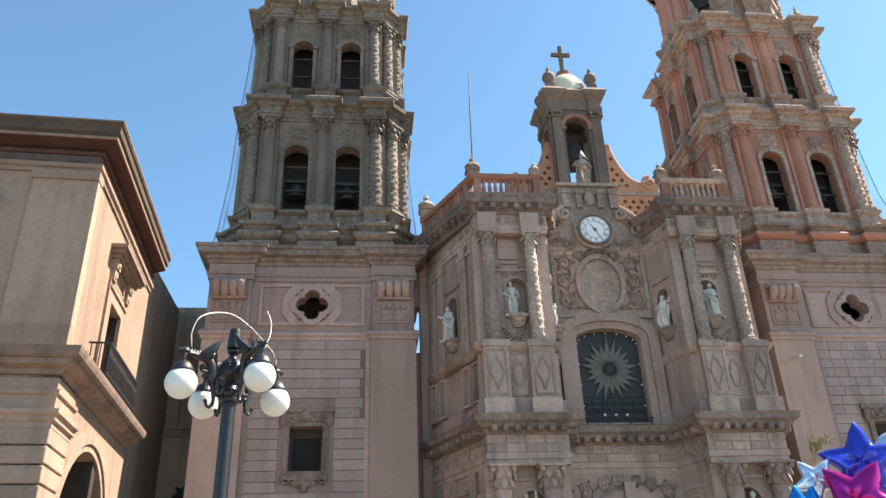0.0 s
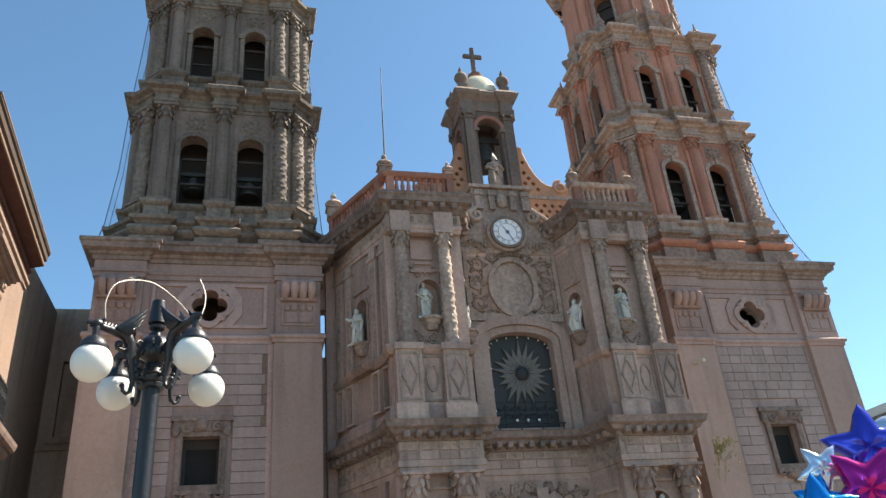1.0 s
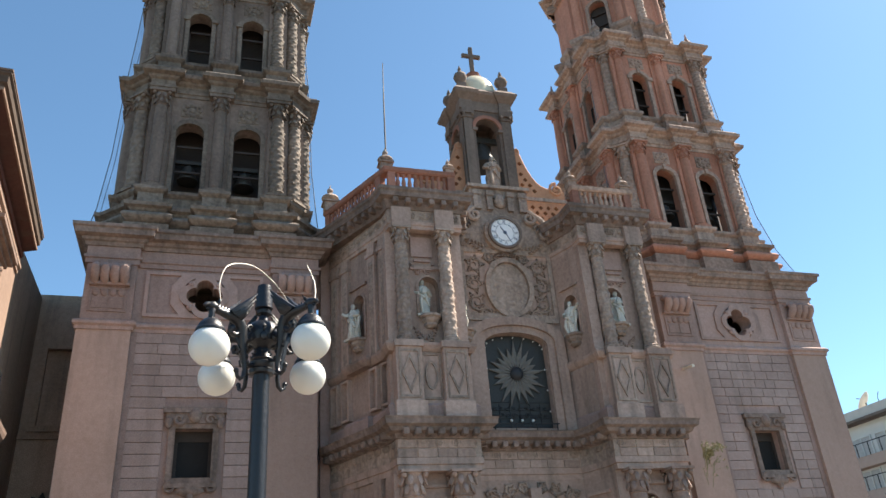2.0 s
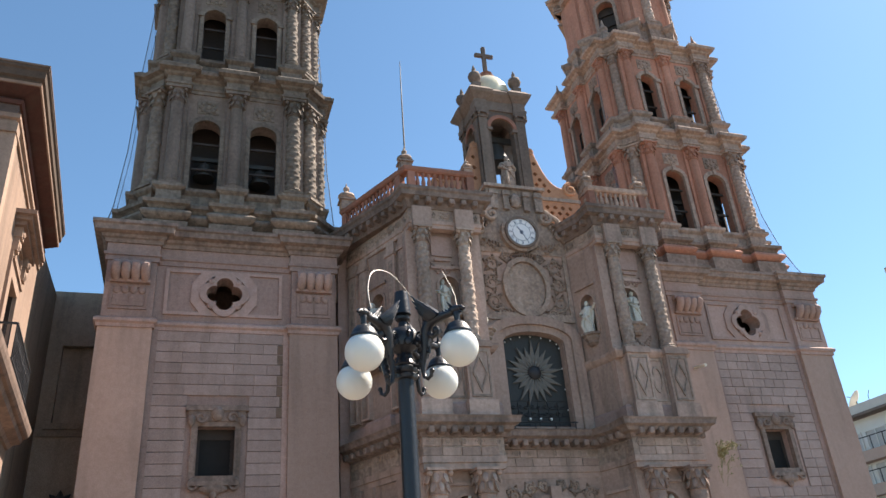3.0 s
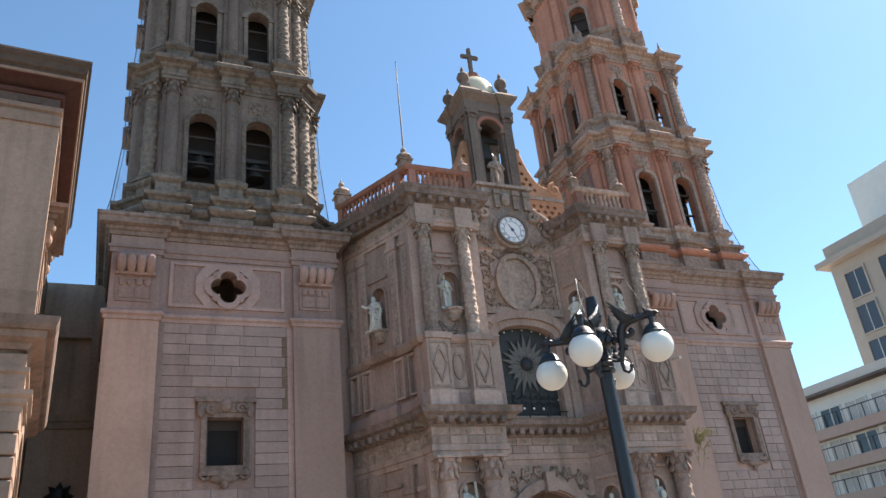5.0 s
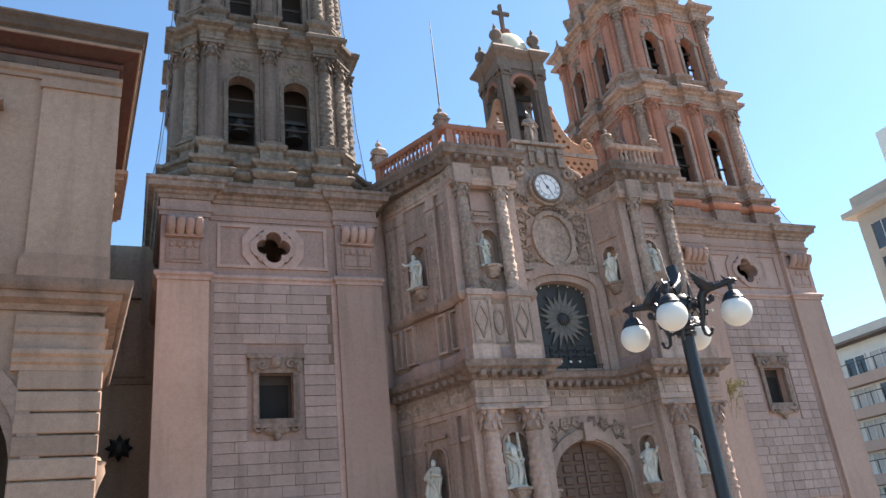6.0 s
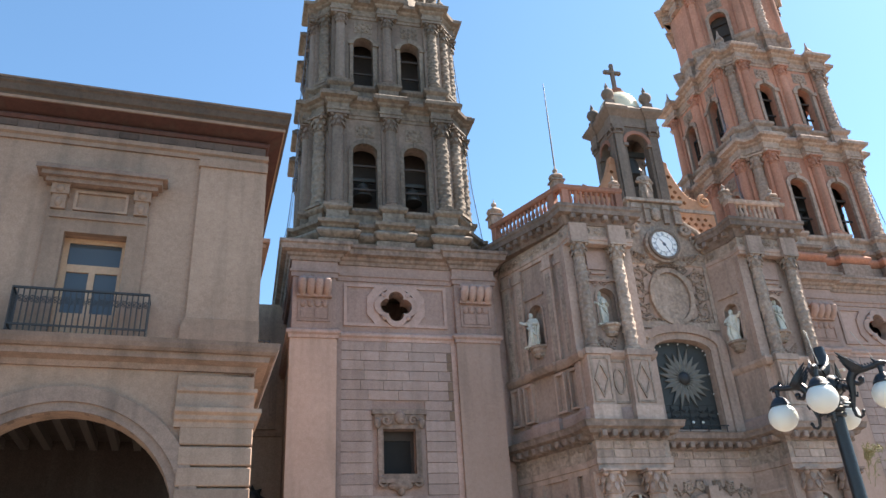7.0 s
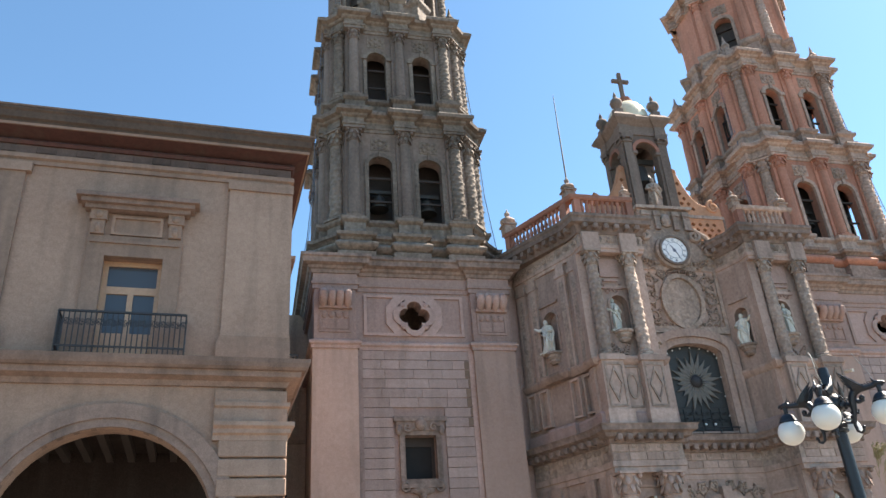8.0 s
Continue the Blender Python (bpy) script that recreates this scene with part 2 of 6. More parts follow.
def lathe(bm, prof, segs=20, m=I4, wave=None):
    """Turn the profile (radius, z) about z; wave(angle, z, r) may vary the radius."""
    rings = []
    for r, z in prof:
        ring = []
        for i in range(segs):
            a = 2 * math.pi * i / segs
            q = wave(a, z, r) if wave else r
            ring.append(bm.verts.new(m @ Vector((q * math.cos(a), q * math.sin(a), z))))
        rings.append(ring)
    for a, b in zip(rings, rings[1:]):
        for i in range(segs):
            j = (i + 1) % segs
            bm.faces.new((a[i], a[j], b[j], b[i]))
    bm.faces.new(rings[0][::-1])
    bm.faces.new(rings[-1])
    return bm


def sweep(bm, plan, prof, closed=False, m=I4):
    """Run the closed profile (out, z) along the plan; out points to the right of the way's direction, mitred at corners."""
    pts = [Vector(p) for p in plan]
    n = len(pts)
    rings = []
    for i, p in enumerate(pts):
        d0 = (p - pts[i - 1]).normalized() if (i or closed) else None
        d1 = (pts[(i + 1) % n] - p).normalized() if (i < n - 1 or closed) else None
        d0, d1 = d0 or d1, d1 or d0
        n0, n1 = Vector((d0.y, -d0.x)), Vector((d1.y, -d1.x))
        mid = (n0 + n1)
        mid = mid / max(0.35, mid.dot(n0)) if mid.length > 1e-6 else n0
        rings.append([bm.verts.new(m @ Vector((p.x + mid.x * o, p.y + mid.y * o, z))) for o, z in prof])
    k = len(prof)
    pairs = list(zip(rings, rings[1:])) + ([(rings[-1], rings[0])] if closed else [])
    for a, b in pairs:
        for i in range(k):
            j = (i + 1) % k
            bm.faces.new((a[i], b[i], b[j], a[j]))
    if not closed:
        bm.faces.new(rings[0])
        bm.faces.new(rings[-1][::-1])
    return bm


def breaks(p0, p1, steps):
    """Points along p0 to p1 with steps (s0, s1, out) that break forward to the right of the way."""
    p0, p1 = Vector(p0), Vector(p1)
    d = (p1 - p0).normalized()
    nrm = Vector((d.y, -d.x))
    out = [p0]
    for s0, s1, o in steps:
        for s, q in ((s0, 0), (s0, o), (s1, o), (s1, 0)):
            out.append(p0 + d * s + nrm * q)
    out.append(p1)
    return [tuple(v) for v in out]


def plate(bm, outer, holes, y0, y1, m=I4):
    """A slab in the plane x, z between y0 (front) and y1, with holes through it."""
    for y in (y0, y1):
        edges = []
        for loop in (outer, *holes):
            vs = [bm.verts.new(m @ Vector((x, y, z))) for x, z in loop]
            edges += [bm.edges.new((vs[i], vs[(i + 1) % len(vs)])) for i in range(len(vs))]
        if y == y0:
            front = edges
        bmesh.ops.triangle_fill(bm, use_beauty=True, edges=edges)
    for loop in (outer, *holes):
        a = [bm.verts.new(m @ Vector((x, y0, z))) for x, z in loop]
        b = [bm.verts.new(m @ Vector((x, y1, z))) for x, z in loop]
        for i in range(len(loop)):
            j = (i + 1) % len(loop)
            bm.faces.new((a[i], a[j], b[j], b[i]))
    bmesh.ops.remove_doubles(bm, verts=bm.verts, dist=1e-5)
    return bm


def rect(x0, x1, z0, z1):
    return [(x0, z0), (x1, z0), (x1, z1), (x0, z1)]


def arched(cx, hw, z0, zs, rise=None, n=14):
    """A doorway shape: straight to zs, then an arch of that rise."""
    rise = hw if rise is None else rise
    return [(cx - hw, z0), (cx + hw, z0)] + [(cx + hw * math.cos(math.pi * i / n), zs + rise * math.sin(math.pi * i / n)) for i in range(n + 1)]


def disc_loop(cx, cz, rx, rz, n=24):
    return [(cx + rx * math.cos(2 * math.pi * i / n), cz + rz * math.sin(2 * math.pi * i / n)) for i in range(n)]


def quatrefoil(cx, cz, r, n=9):
    out = []
    for k in range(4):
        a0 = math.pi / 2 * k
        ox, oz = cx + r * 0.52 * math.cos(a0), cz + r * 0.52 * math.sin(a0)
        for i in range(n):
            a = a0 - math.radians(100) + math.radians(200) * i / (n - 1)
            out.append((ox + r * 0.5 * math.cos(a), oz + r * 0.5 * math.sin(a)))
    return out


def tube(bm, pts, radii, segs=8, m=I4):
    """A tube through the points with a radius at each."""
    pts = [Vector(p) for p in pts]
    if not isinstance(radii, (list, tuple)):
        radii = [radii] * len(pts)
    rings, ref = [], None
    for i, p in enumerate(pts):
        d = (pts[min(i + 1, len(pts) - 1)] - pts[max(i - 1, 0)]).normalized()
        if ref is None:
            ref = d.orthogonal().normalized()
        ref = (ref - d * ref.dot(d)).normalized()
        s = d.cross(ref)
        rings.append([bm.verts.new(m @ (p + (ref * math.cos(2 * math.pi * k / segs) + s * math.sin(2 * math.pi * k / segs)) * radii[i])) for k in range(segs)])
    for a, b in zip(rings, rings[1:]):
        for k in range(segs):
            j = (k + 1) % segs
            bm.faces.new((a[k], a[j], b[j], b[k]))
    bm.faces.new(rings[0][::-1])
    bm.faces.new(rings[-1])
    return bm


def ball(bm, m, u=10, v=7):
    """A unit sphere at the pose m."""
    rows = []
    for j in range(1, v):
        t = math.pi * j / v
        rows.append([bm.verts.new(m @ Vector((math.sin(t) * math.cos(2 * math.pi * i / u), math.sin(t) * math.sin(2 * math.pi * i / u), math.cos(t)))) for i in range(u)])
    a, b = bm.verts.new(m @ Vector((0, 0, 1))), bm.verts.new(m @ Vector((0, 0, -1)))
    for i in range(u):
        k = (i + 1) % u
        bm.faces.new((a, rows[0][i], rows[0][k]))
        bm.faces.new((b, rows[-1][k], rows[-1][i]))
        for p, q in zip(rows, rows[1:]):
            bm.faces.new((p[i], q[i], q[k], p[k]))


def blob(bm, c, r, m=I4, u=10, v=7):
    rx, ry, rz = r if isinstance(r, tuple) else (r, r, r)
    mm = m @ Matrix.Translation(c) @ Matrix.Diagonal((rx, ry, rz, 1))
    ball(bm, mm, u, v)
    return bm


def spiral(cx, cz, r0, turns, start=0.0, hand=1, n=22, y=0.0, shrink=0.15):
    """Points of a volute in the plane x, z."""
    out = []
    for i in range(n + 1):
        f = i / n
        r = r0 * (1 - (1 - shrink) * f)
        a = start + hand * 2 * math.pi * turns * f
        out.append((cx + r * math.cos(a), y, cz + r * math.sin(a)))
    return out


def curl(bm, cx, cz, r0, turns=1.4, start=0.0, hand=1, thick=0.05, m=I4, y=0.0):
    p = spiral(cx, cz, r0, turns, start, hand, y=y)
    return tube(bm, p, [thick * (1 - 0.5 * i / len(p)) for i in range(len(p))], 6, m)


def leafy(bm, p0, p1, width, depth, m=I4, y=0.0, lobes=5):
    """A carved leaf spray from p0 to p1 in the plane x, z, of lobed blobs."""
    (x0, z0), (x1, z1) = p0, p1
    dx, dz = x1 - x0, z1 - z0
    ln = math.hypot(dx, dz)
    nx, nz = -dz / ln, dx / ln
    for i in range(lobes):
        f = (i + 0.5) / lobes
        w = width * (1 - f * 0.7)
        for s in (-1, 1):
            c = (x0 + dx * f + nx * s * w, y, z0 + dz * f + nz * s * w)
            ang = math.atan2(dz, dx) + s * 0.9
            mm = m @ Matrix.Translation(c) @ Matrix.Rotation(-ang, 4, 'Y')
            ball(bm, mm @ Matrix.Diagonal((w * 0.95, depth, w * 0.42, 1)), 7, 5)
    ball(bm, m @ Matrix.Translation((x1, y, z1)) @ Matrix.Rotation(-math.atan2(dz, dx), 4, 'Y') @ Matrix.Diagonal((width * 0.6, depth, width * 0.25, 1)), 7, 5)


def ring(bm, c, r0, r1, zc, y0, y1, m, n=24):
    """A half-round moulding in one piece."""
    inner = [(c + r0 * math.cos(math.pi * i / n), zc + r0 * math.sin(math.pi * i / n)) for i in range(n + 1)]
    outer = [(c + r1 * math.cos(math.pi * i / n), zc + r1 * math.sin(math.pi * i / n)) for i in range(n + 1)]
    return plate(bm, outer + inner[::-1], [], y0, y1, m)


# ---- columns, capitals, statues: shapes used again and again ----
def column_mesh(name, r, h, material, carved=True, lower=0.0, twist=3.0, lobes=5):
    """Base, shaft with a spiralling garland, and leafy capital; its foot at the origin."""
    bm = bmesh.new()
    hb, hc = min(0.3, h * 0.07), r * 2.6
    box(bm, -r * 1.4, r * 1.4, -r * 1.4, r * 1.4, 0, hb * 0.35)
    lathe(bm, [(r * 1.38, hb * 0.35), (r * 1.42, hb * 0.55), (r * 1.2, hb * 0.7), (r * 1.28, hb * 0.85), (r * 1.05, hb)], 20)
    zs, ze = hb, h - hc
    prof, k = [], 84
    for i in range(k + 1):
        f = i / k
        prof.append((r * (1.02 - 0.12 * f * f), zs + (ze - zs) * f))

    def wave(a, z, q):
        f = (z - zs) / (ze - zs)
        if not carved or not lower <= f <= 0.97:
            return q * (1 + 0.02 * math.sin(9 * a))
        s = math.sin(a * 2 - f * twist * 2 * math.pi)
        g = max(0.0, math.sin(a * lobes + f * 40)) * max(-0.4, math.sin(f * 78 - a * 2))
        return q * (1 + 0.05 * s + 0.19 * g)
    lathe(bm, prof, 28, I4, wave)
    if carved and lower:
        lathe(bm, [(r * 1.1, zs + (ze - zs) * lower - 0.05), (r * 1.16, zs + (ze - zs) * lower), (r * 1.1, zs + (ze - zs) * lower + 0.05)], 20)
    lathe(bm, [(r * 0.92, ze), (r * 1.05, ze + 0.03), (r * 0.92, ze + 0.06), (r * 0.95, ze + hc * 0.5), (r * 1.25, h - r * 0.3)], 16)
    for row, (zz, rr) in enumerate(((ze + hc * 0.3, r * 1.1), (ze + hc * 0.62, r * 1.3))):
        for i in range(8):
            a = 2 * math.pi * (i + row * 0.5) / 8
            mm = Matrix.Rotation(a, 4, 'Z') @ Matrix.Translation((rr, 0, zz)) @ Matrix.Rotation(-0.35, 4, 'Y')
            ball(bm, mm @ Matrix.Diagonal((r * 0.17, r * 0.32, r * 0.56, 1)), 6, 5)
    for i in range(4):
        a = math.pi / 4 + math.pi / 2 * i
        blob(bm, (math.cos(a) * r * 1.55, math.sin(a) * r * 1.55, h - r * 0.5), (r * 0.3, r * 0.3, r * 0.3), u=8, v=6)
    box(bm, -r * 1.45, r * 1.45, -r * 1.45, r * 1.45, h - r * 0.28, h)
    return mesh_from(name, bm, material, True)


def statue(at, h, turn, pose_kind, label, material=None):
    """A robed stone saint, one plain mesh, its foot at the given place."""
    bm = bmesh.new()
    s = h / 1.75
    ph = pose_kind * 1.7

    def fold(a, z, q):
        return q * (1 + 0.10 * math.sin(7 * a + z * 3 + ph) + 0.07 * math.sin(4 * a - z * 5 + ph) + 0.05 * math.sin(13 * a + z * 2))
    lathe(bm, [(0.34, 0.0), (0.34, 0.06), (0.30, 0.07), (0.29, 0.3), (0.27, 0.6), (0.235, 0.95), (0.25, 1.15), (0.27, 1.3), (0.20, 1.42), (0.08, 1.47)], 30, Matrix.Diagonal((1.0, 0.8, 1, 1)), fold)
    blob(bm, (0, -0.02, 1.60), (0.105, 0.12, 0.145), u=14, v=10)
    blob(bm, (0, -0.09, 1.53), (0.07, 0.06, 0.10))
    side = 1 if pose_kind % 2 else -1
    tube(bm, [(side * 0.24, 0, 1.33), (side * 0.36, -0.08, 1.10), (side * 0.22, -0.27, 1.0 + 0.06 * pose_kind)], [0.10, 0.095, 0.06], 9)
    if pose_kind in (1, 2):
        tube(bm, [(-side * 0.24, 0, 1.33), (-side * 0.42, -0.10, 1.28), (-side * 0.58, -0.22, 1.42)], [0.10, 0.085, 0.05], 9)
    else:
        tube(bm, [(-side * 0.24, 0, 1.33), (-side * 0.36, -0.06, 1.05), (-side * 0.1, -0.28, 1.15)], [0.10, 0.095, 0.06], 9)
        box(bm, -0.11, 0.09, -0.36, -0.29, 1.0, 1.25)
    tube(bm, [(-0.27, -0.05, 1.35), (0.05, -0.25, 0.95), (0.27, -0.15, 0.5)], [0.06, 0.09, 0.06], 8)
    if pose_kind == 3:
        tube(bm, [(0.36, -0.16, 0.05), (0.30, -0.2, 1.75)], 0.05, 7)
        tube(bm, [(0.36, -0.2, 0.9), (-0.25, -0.25, 0.15)], 0.05, 7)
    tube(bm, [(0.24, -0.02, 1.36), (0.33, 0.02, 1.0), (0.30, -0.05, 0.55), (0.24, -0.12, 0.2)], [0.06, 0.085, 0.07, 0.03], 8)
    tube(bm, [(-0.2, -0.18, 1.0), (0.0, -0.27, 0.82), (0.24, -0.2, 0.9)], [0.05, 0.075, 0.05], 8)
    tube(bm, [(side * 0.1, -0.22, 0.8), (side * 0.13, -0.29, 0.45), (side * 0.1, -0.24, 0.1)], [0.07, 0.085, 0.06], 8)
    box(bm, -0.36, 0.36, -0.3, 0.28, -0.02, 0.07)
    for v in bm.verts:
        v.co.x += side * 0.055 * math.sin(v.co.z * 2.6) + (side * 0.03 if v.co.z > 1.45 else 0.0)
        v.co.y -= 0.03 * math.sin(v.co.z * 3.4)
    single("statue", bm, material or MARBLE, label, "statue", Matrix.Translation(at) @ Matrix.Rotation(radians(turn), 4, 'Z') @ Matrix.Scale(s, 4), "statues in niches", smooth=True)


def finial_pot(bm, x, y, z, s, m=I4):
    """A square pedestal with a stone urn and ball."""
    mm = m @ Matrix.Translation((x, y, z)) @ Matrix.Scale(s, 4)
    box(bm, -0.26, 0.26, -0.26, 0.26, 0, 0.42, mm)
    box(bm, -0.33, 0.33, -0.33, 0.33, 0.42, 0.5, mm)
    lathe(bm, [(0.12, 0.5), (0.3, 0.58), (0.36, 0.68), (0.33, 0.76), (0.16, 0.86), (0.09, 0.95), (0.13, 1.04), (0.12, 1.12), (0.04, 1.2), (0.01, 1.36)], 16, mm)

# ---- ground ----
single("ground", boxed(-600, 600, -600, 600, -0.3, 0.0), PAVE, "wide stone-paved plaza in front of the church", "ground", kind="structure")

# ---- the bell towers ----
TWR_L, TWR_R, TWR_Y = -1.45, 21.27, 28.55


def octagon(half, cut, front, depth_half, bays, corner_break=0.0):
    """A closed plan round a tower storey, clockwise from above; bays: breaks (centre, half width, out) on each long side."""
    cy = front + depth_half
    out = []
    for k in range(4):
        rot = Matrix.Rotation(math.pi / 2 * k, 2)
        a, b = half - cut, half
        p0, p1 = Vector((-a, -b)), Vector((a, -b))
        seg = breaks(p0, p1, [(c - w + a, c + w + a, o) for c, w, o in bays])
        q1 = Vector((b, -a))
        ch = breaks(p1, q1, [(cut * 0.707 - 0.33, cut * 0.707 + 0.33, corner_break)]) if corner_break else [tuple(p1), tuple(q1)]
        for v in seg[:-1] + ch[:-1]:
            w = rot @ Vector(v)
            out.append((w.x, w.y + cy))
    clean = []
    for p in out:
        if not clean or (Vector(p) - Vector(clean[-1])).length > 1e-4:
            clean.append(p)
    return clean


def prism(bm, plan, z0, z1):
    """A solid block on a plan."""
    lo = [bm.verts.new((x, y, z0)) for x, y in plan]
    hi = [bm.verts.new((x, y, z1)) for x, y in plan]
    bm.faces.new(lo[::-1]); bm.faces.new(hi)
    k = len(plan)
    for i in range(k):
        bm.faces.new((lo[i], lo[(i + 1) % k], hi[(i + 1) % k], hi[i]))
    return bm


def bell(parent_m, z, r, label="dark bronze bell hanging in the open belfry"):
    bm = bmesh.new()
    h = r * 1.7
    lathe(bm, [(r, 0), (r * 1.0, 0.04), (r * 0.86, h * 0.2), (r * 0.68, h * 0.5), (r * 0.58, h * 0.8), (r * 0.42, h * 0.95), (r * 0.1, h), (r * 0.1, h * 1.2)], 22)
    box(bm, -r * 1.3, r * 1.3, -0.08, 0.08, h * 1.15, h * 1.4)
    single("bell", bm, BRONZE, label, "bell", parent_m @ Matrix.Translation((0, 0, z)), "church bells", smooth=True)


def storey(tower, M, wall_mat, trim_mat, half, cut, front, ctr, z_ped, z_win, z_wtop, z_cap, z_top, windows, col_x, r, over=0.38, hwin=0.57, shouldered=False):
    """One belfry storey: walls with openings on four sides, columns, pedestals and a broken entablature."""
    cols = [(c, 0.44, 0.34) for c in col_x]
    plan = octagon(half, cut, front, ctr - front, cols, 0.25)
    core = octagon(half, cut, front, ctr - front, [])
    a = half - cut
    # pedestal course
    hp = z_win - z_ped
    bm = sweep(bmesh.new(), plan, [(-0.3, z_ped), (0.16, z_ped), (0.16, z_ped + hp * 0.18), (0.06, z_ped + hp * 0.26), (0.02, z_ped + hp * 0.34), (0.02, z_ped + hp * 0.72), (0.12, z_ped + hp * 0.8), (0.17, z_ped + hp * 0.86), (0.17, z_win), (-0.3, z_win)], True)
    part("pedestal_course", bm, trim_mat, tower, m=M)
    # walls
    zs = z_wtop - hwin * 0.75
    bm = bmesh.new()
    for k in range(4):
        mm = Matrix.Translation((0, ctr, 0)) @ Matrix.Rotation(math.pi / 2 * k, 4, 'Z') @ Matrix.Translation((0, -(ctr - front), 0))
        plate(bm, rect(-a, a, z_win, z_cap + 0.1), [arched(wx, hwin, z_win + 0.02, zs, hwin * 0.75, 10) for wx in windows], 0, 0.55, mm)
        p0, p1 = Vector((a, 0.0)), Vector((half, cut))
        th = math.atan2(p1.y - p0.y, p1.x - p0.x)
        m2 = mm @ Matrix.Translation((a, 0, 0)) @ Matrix.Rotation(th, 4, 'Z')
        box(bm, 0, (p1 - p0).length, 0, 0.5, z_win, z_cap + 0.1, m2)
    part("wall", bm, wall_mat, tower, m=M)
    # window surrounds and openings on the two sides that face the plaza
    for k in (0, 3):
        mm = M @ Matrix.Translation((0, ctr, 0)) @ Matrix.Rotation(math.pi / 2 * k, 4, 'Z') @ Matrix.Translation((0, -(ctr - front), 0))
        for wx in windows:
            bm = bmesh.new()
            o = arched(wx, hwin + 0.15, z_win + 0.02, zs + 0.05, hwin * 0.75 + 0.16, 12)
            plate(bm, o, [arched(wx, hwin - 0.03, z_win + 0.05, zs, hwin * 0.75, 12)], -0.07, 0.1)
            if shouldered:
                for s in (-1, 1):
                    box(bm, wx + s * (hwin + 0.12) - 0.14, wx + s * (hwin + 0.12) + 0.14, -0.14, 0.02, zs - 0.1, zs + 0.12)
            box(bm, wx - 0.09, wx + 0.09, -0.16, 0.05, z_wtop - 0.06, z_wtop + 0.24)
            part("window_surround", bm, trim_mat, tower, m=mm)
            bm = bmesh.new()
            hh = z_wtop - z_win
            for f in (0.36, 0.72):
                box(bm, wx - hwin, wx + hwin, 0.36, 0.44, z_win + hh * f, z_win + hh * f + 0.09)
            box(bm, wx - hwin, wx - hwin + 0.07, 0.36, 0.44, z_win, z_win + hh * 0.75)
            part("timber_rail", bm, BEAM, tower, m=mm)
            bm = boxed(wx - 0.44, wx + 0.44, -0.03, 0.05, z_wtop + 0.34, z_wtop + 1.02, bevel=0.02)
            for i in range(9):
                a = 2 * math.pi * i / 8
                rr, sz = (0.24, 0.10) if i < 8 else (0.0, 0.13)
                blob(bm, (wx + rr * 1.25 * math.cos(a), -0.04, z_wtop + 0.68 + rr * math.sin(a)), (sz, 0.06, sz), u=7, v=5)
            part("carved_panel", bm, trim_mat, tower, m=mm)
    # columns
    hc = z_cap - z_win
    col = column_mesh("column", r, hc, trim_mat, True, 0.0 if not shouldered else 0.05, 3.5)
    half_col = column_mesh("column", r * 0.9, hc, wall_mat, False)
    for k in (0, 1, 3):
        mm = Matrix.Translation((0, ctr, 0)) @ Matrix.Rotation(math.pi / 2 * k, 4, 'Z') @ Matrix.Translation((0, -(ctr - front), z_win))
        for cx in col_x:
            place("column", half_col if k == 3 or (k == 0 and cx <= 0.0) else col, tower, M @ mm @ Matrix.Translation((cx, -0.13, 0)))
            pb = boxed(cx - 0.4, cx + 0.4, -0.1, 0.15, 0, hc)
            part("pilaster", pb, wall_mat, tower, m=M @ mm)
        place("column", col, tower, M @ mm @ Matrix.Translation((half - cut * 0.5 + 0.06, cut * 0.5 - 0.06, 0)) @ Matrix.Rotation(math.pi / 4, 4, 'Z'))
    # entablature
    he = z_top - z_cap
    bm = sweep(bmesh.new(), plan, [(-0.3, z_cap), (0.05, z_cap), (0.05, z_cap + he * 0.14), (0.1, z_cap + he * 0.16), (0.1, z_cap + he * 0.26), (0.03, z_cap + he * 0.3), (0.03, z_cap + he * 0.52), (0.14, z_cap + he * 0.58), (0.18, z_cap + he * 0.66), (over, z_cap + he * 0.72), (over + 0.03, z_cap + he * 0.86), (over - 0.06, z_cap + he * 0.9), (over - 0.1, z_top), (-0.3, z_top)], True)
    part("entablature", bm, trim_mat, tower, m=M)
    # floor slab that closes the storey
    part("vault", prism(bmesh.new(), core, z_cap + 0.12, z_top - 0.02), wall_mat, tower, m=M)
    # added dark core: blocks the sky behind and stands for shade in the openings
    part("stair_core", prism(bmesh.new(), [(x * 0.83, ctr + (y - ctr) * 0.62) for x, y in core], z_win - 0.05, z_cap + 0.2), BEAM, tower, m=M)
    part("floor_slab", prism(bmesh.new(), core, z_ped, z_win - 0.02), wall_mat, tower, m=M)


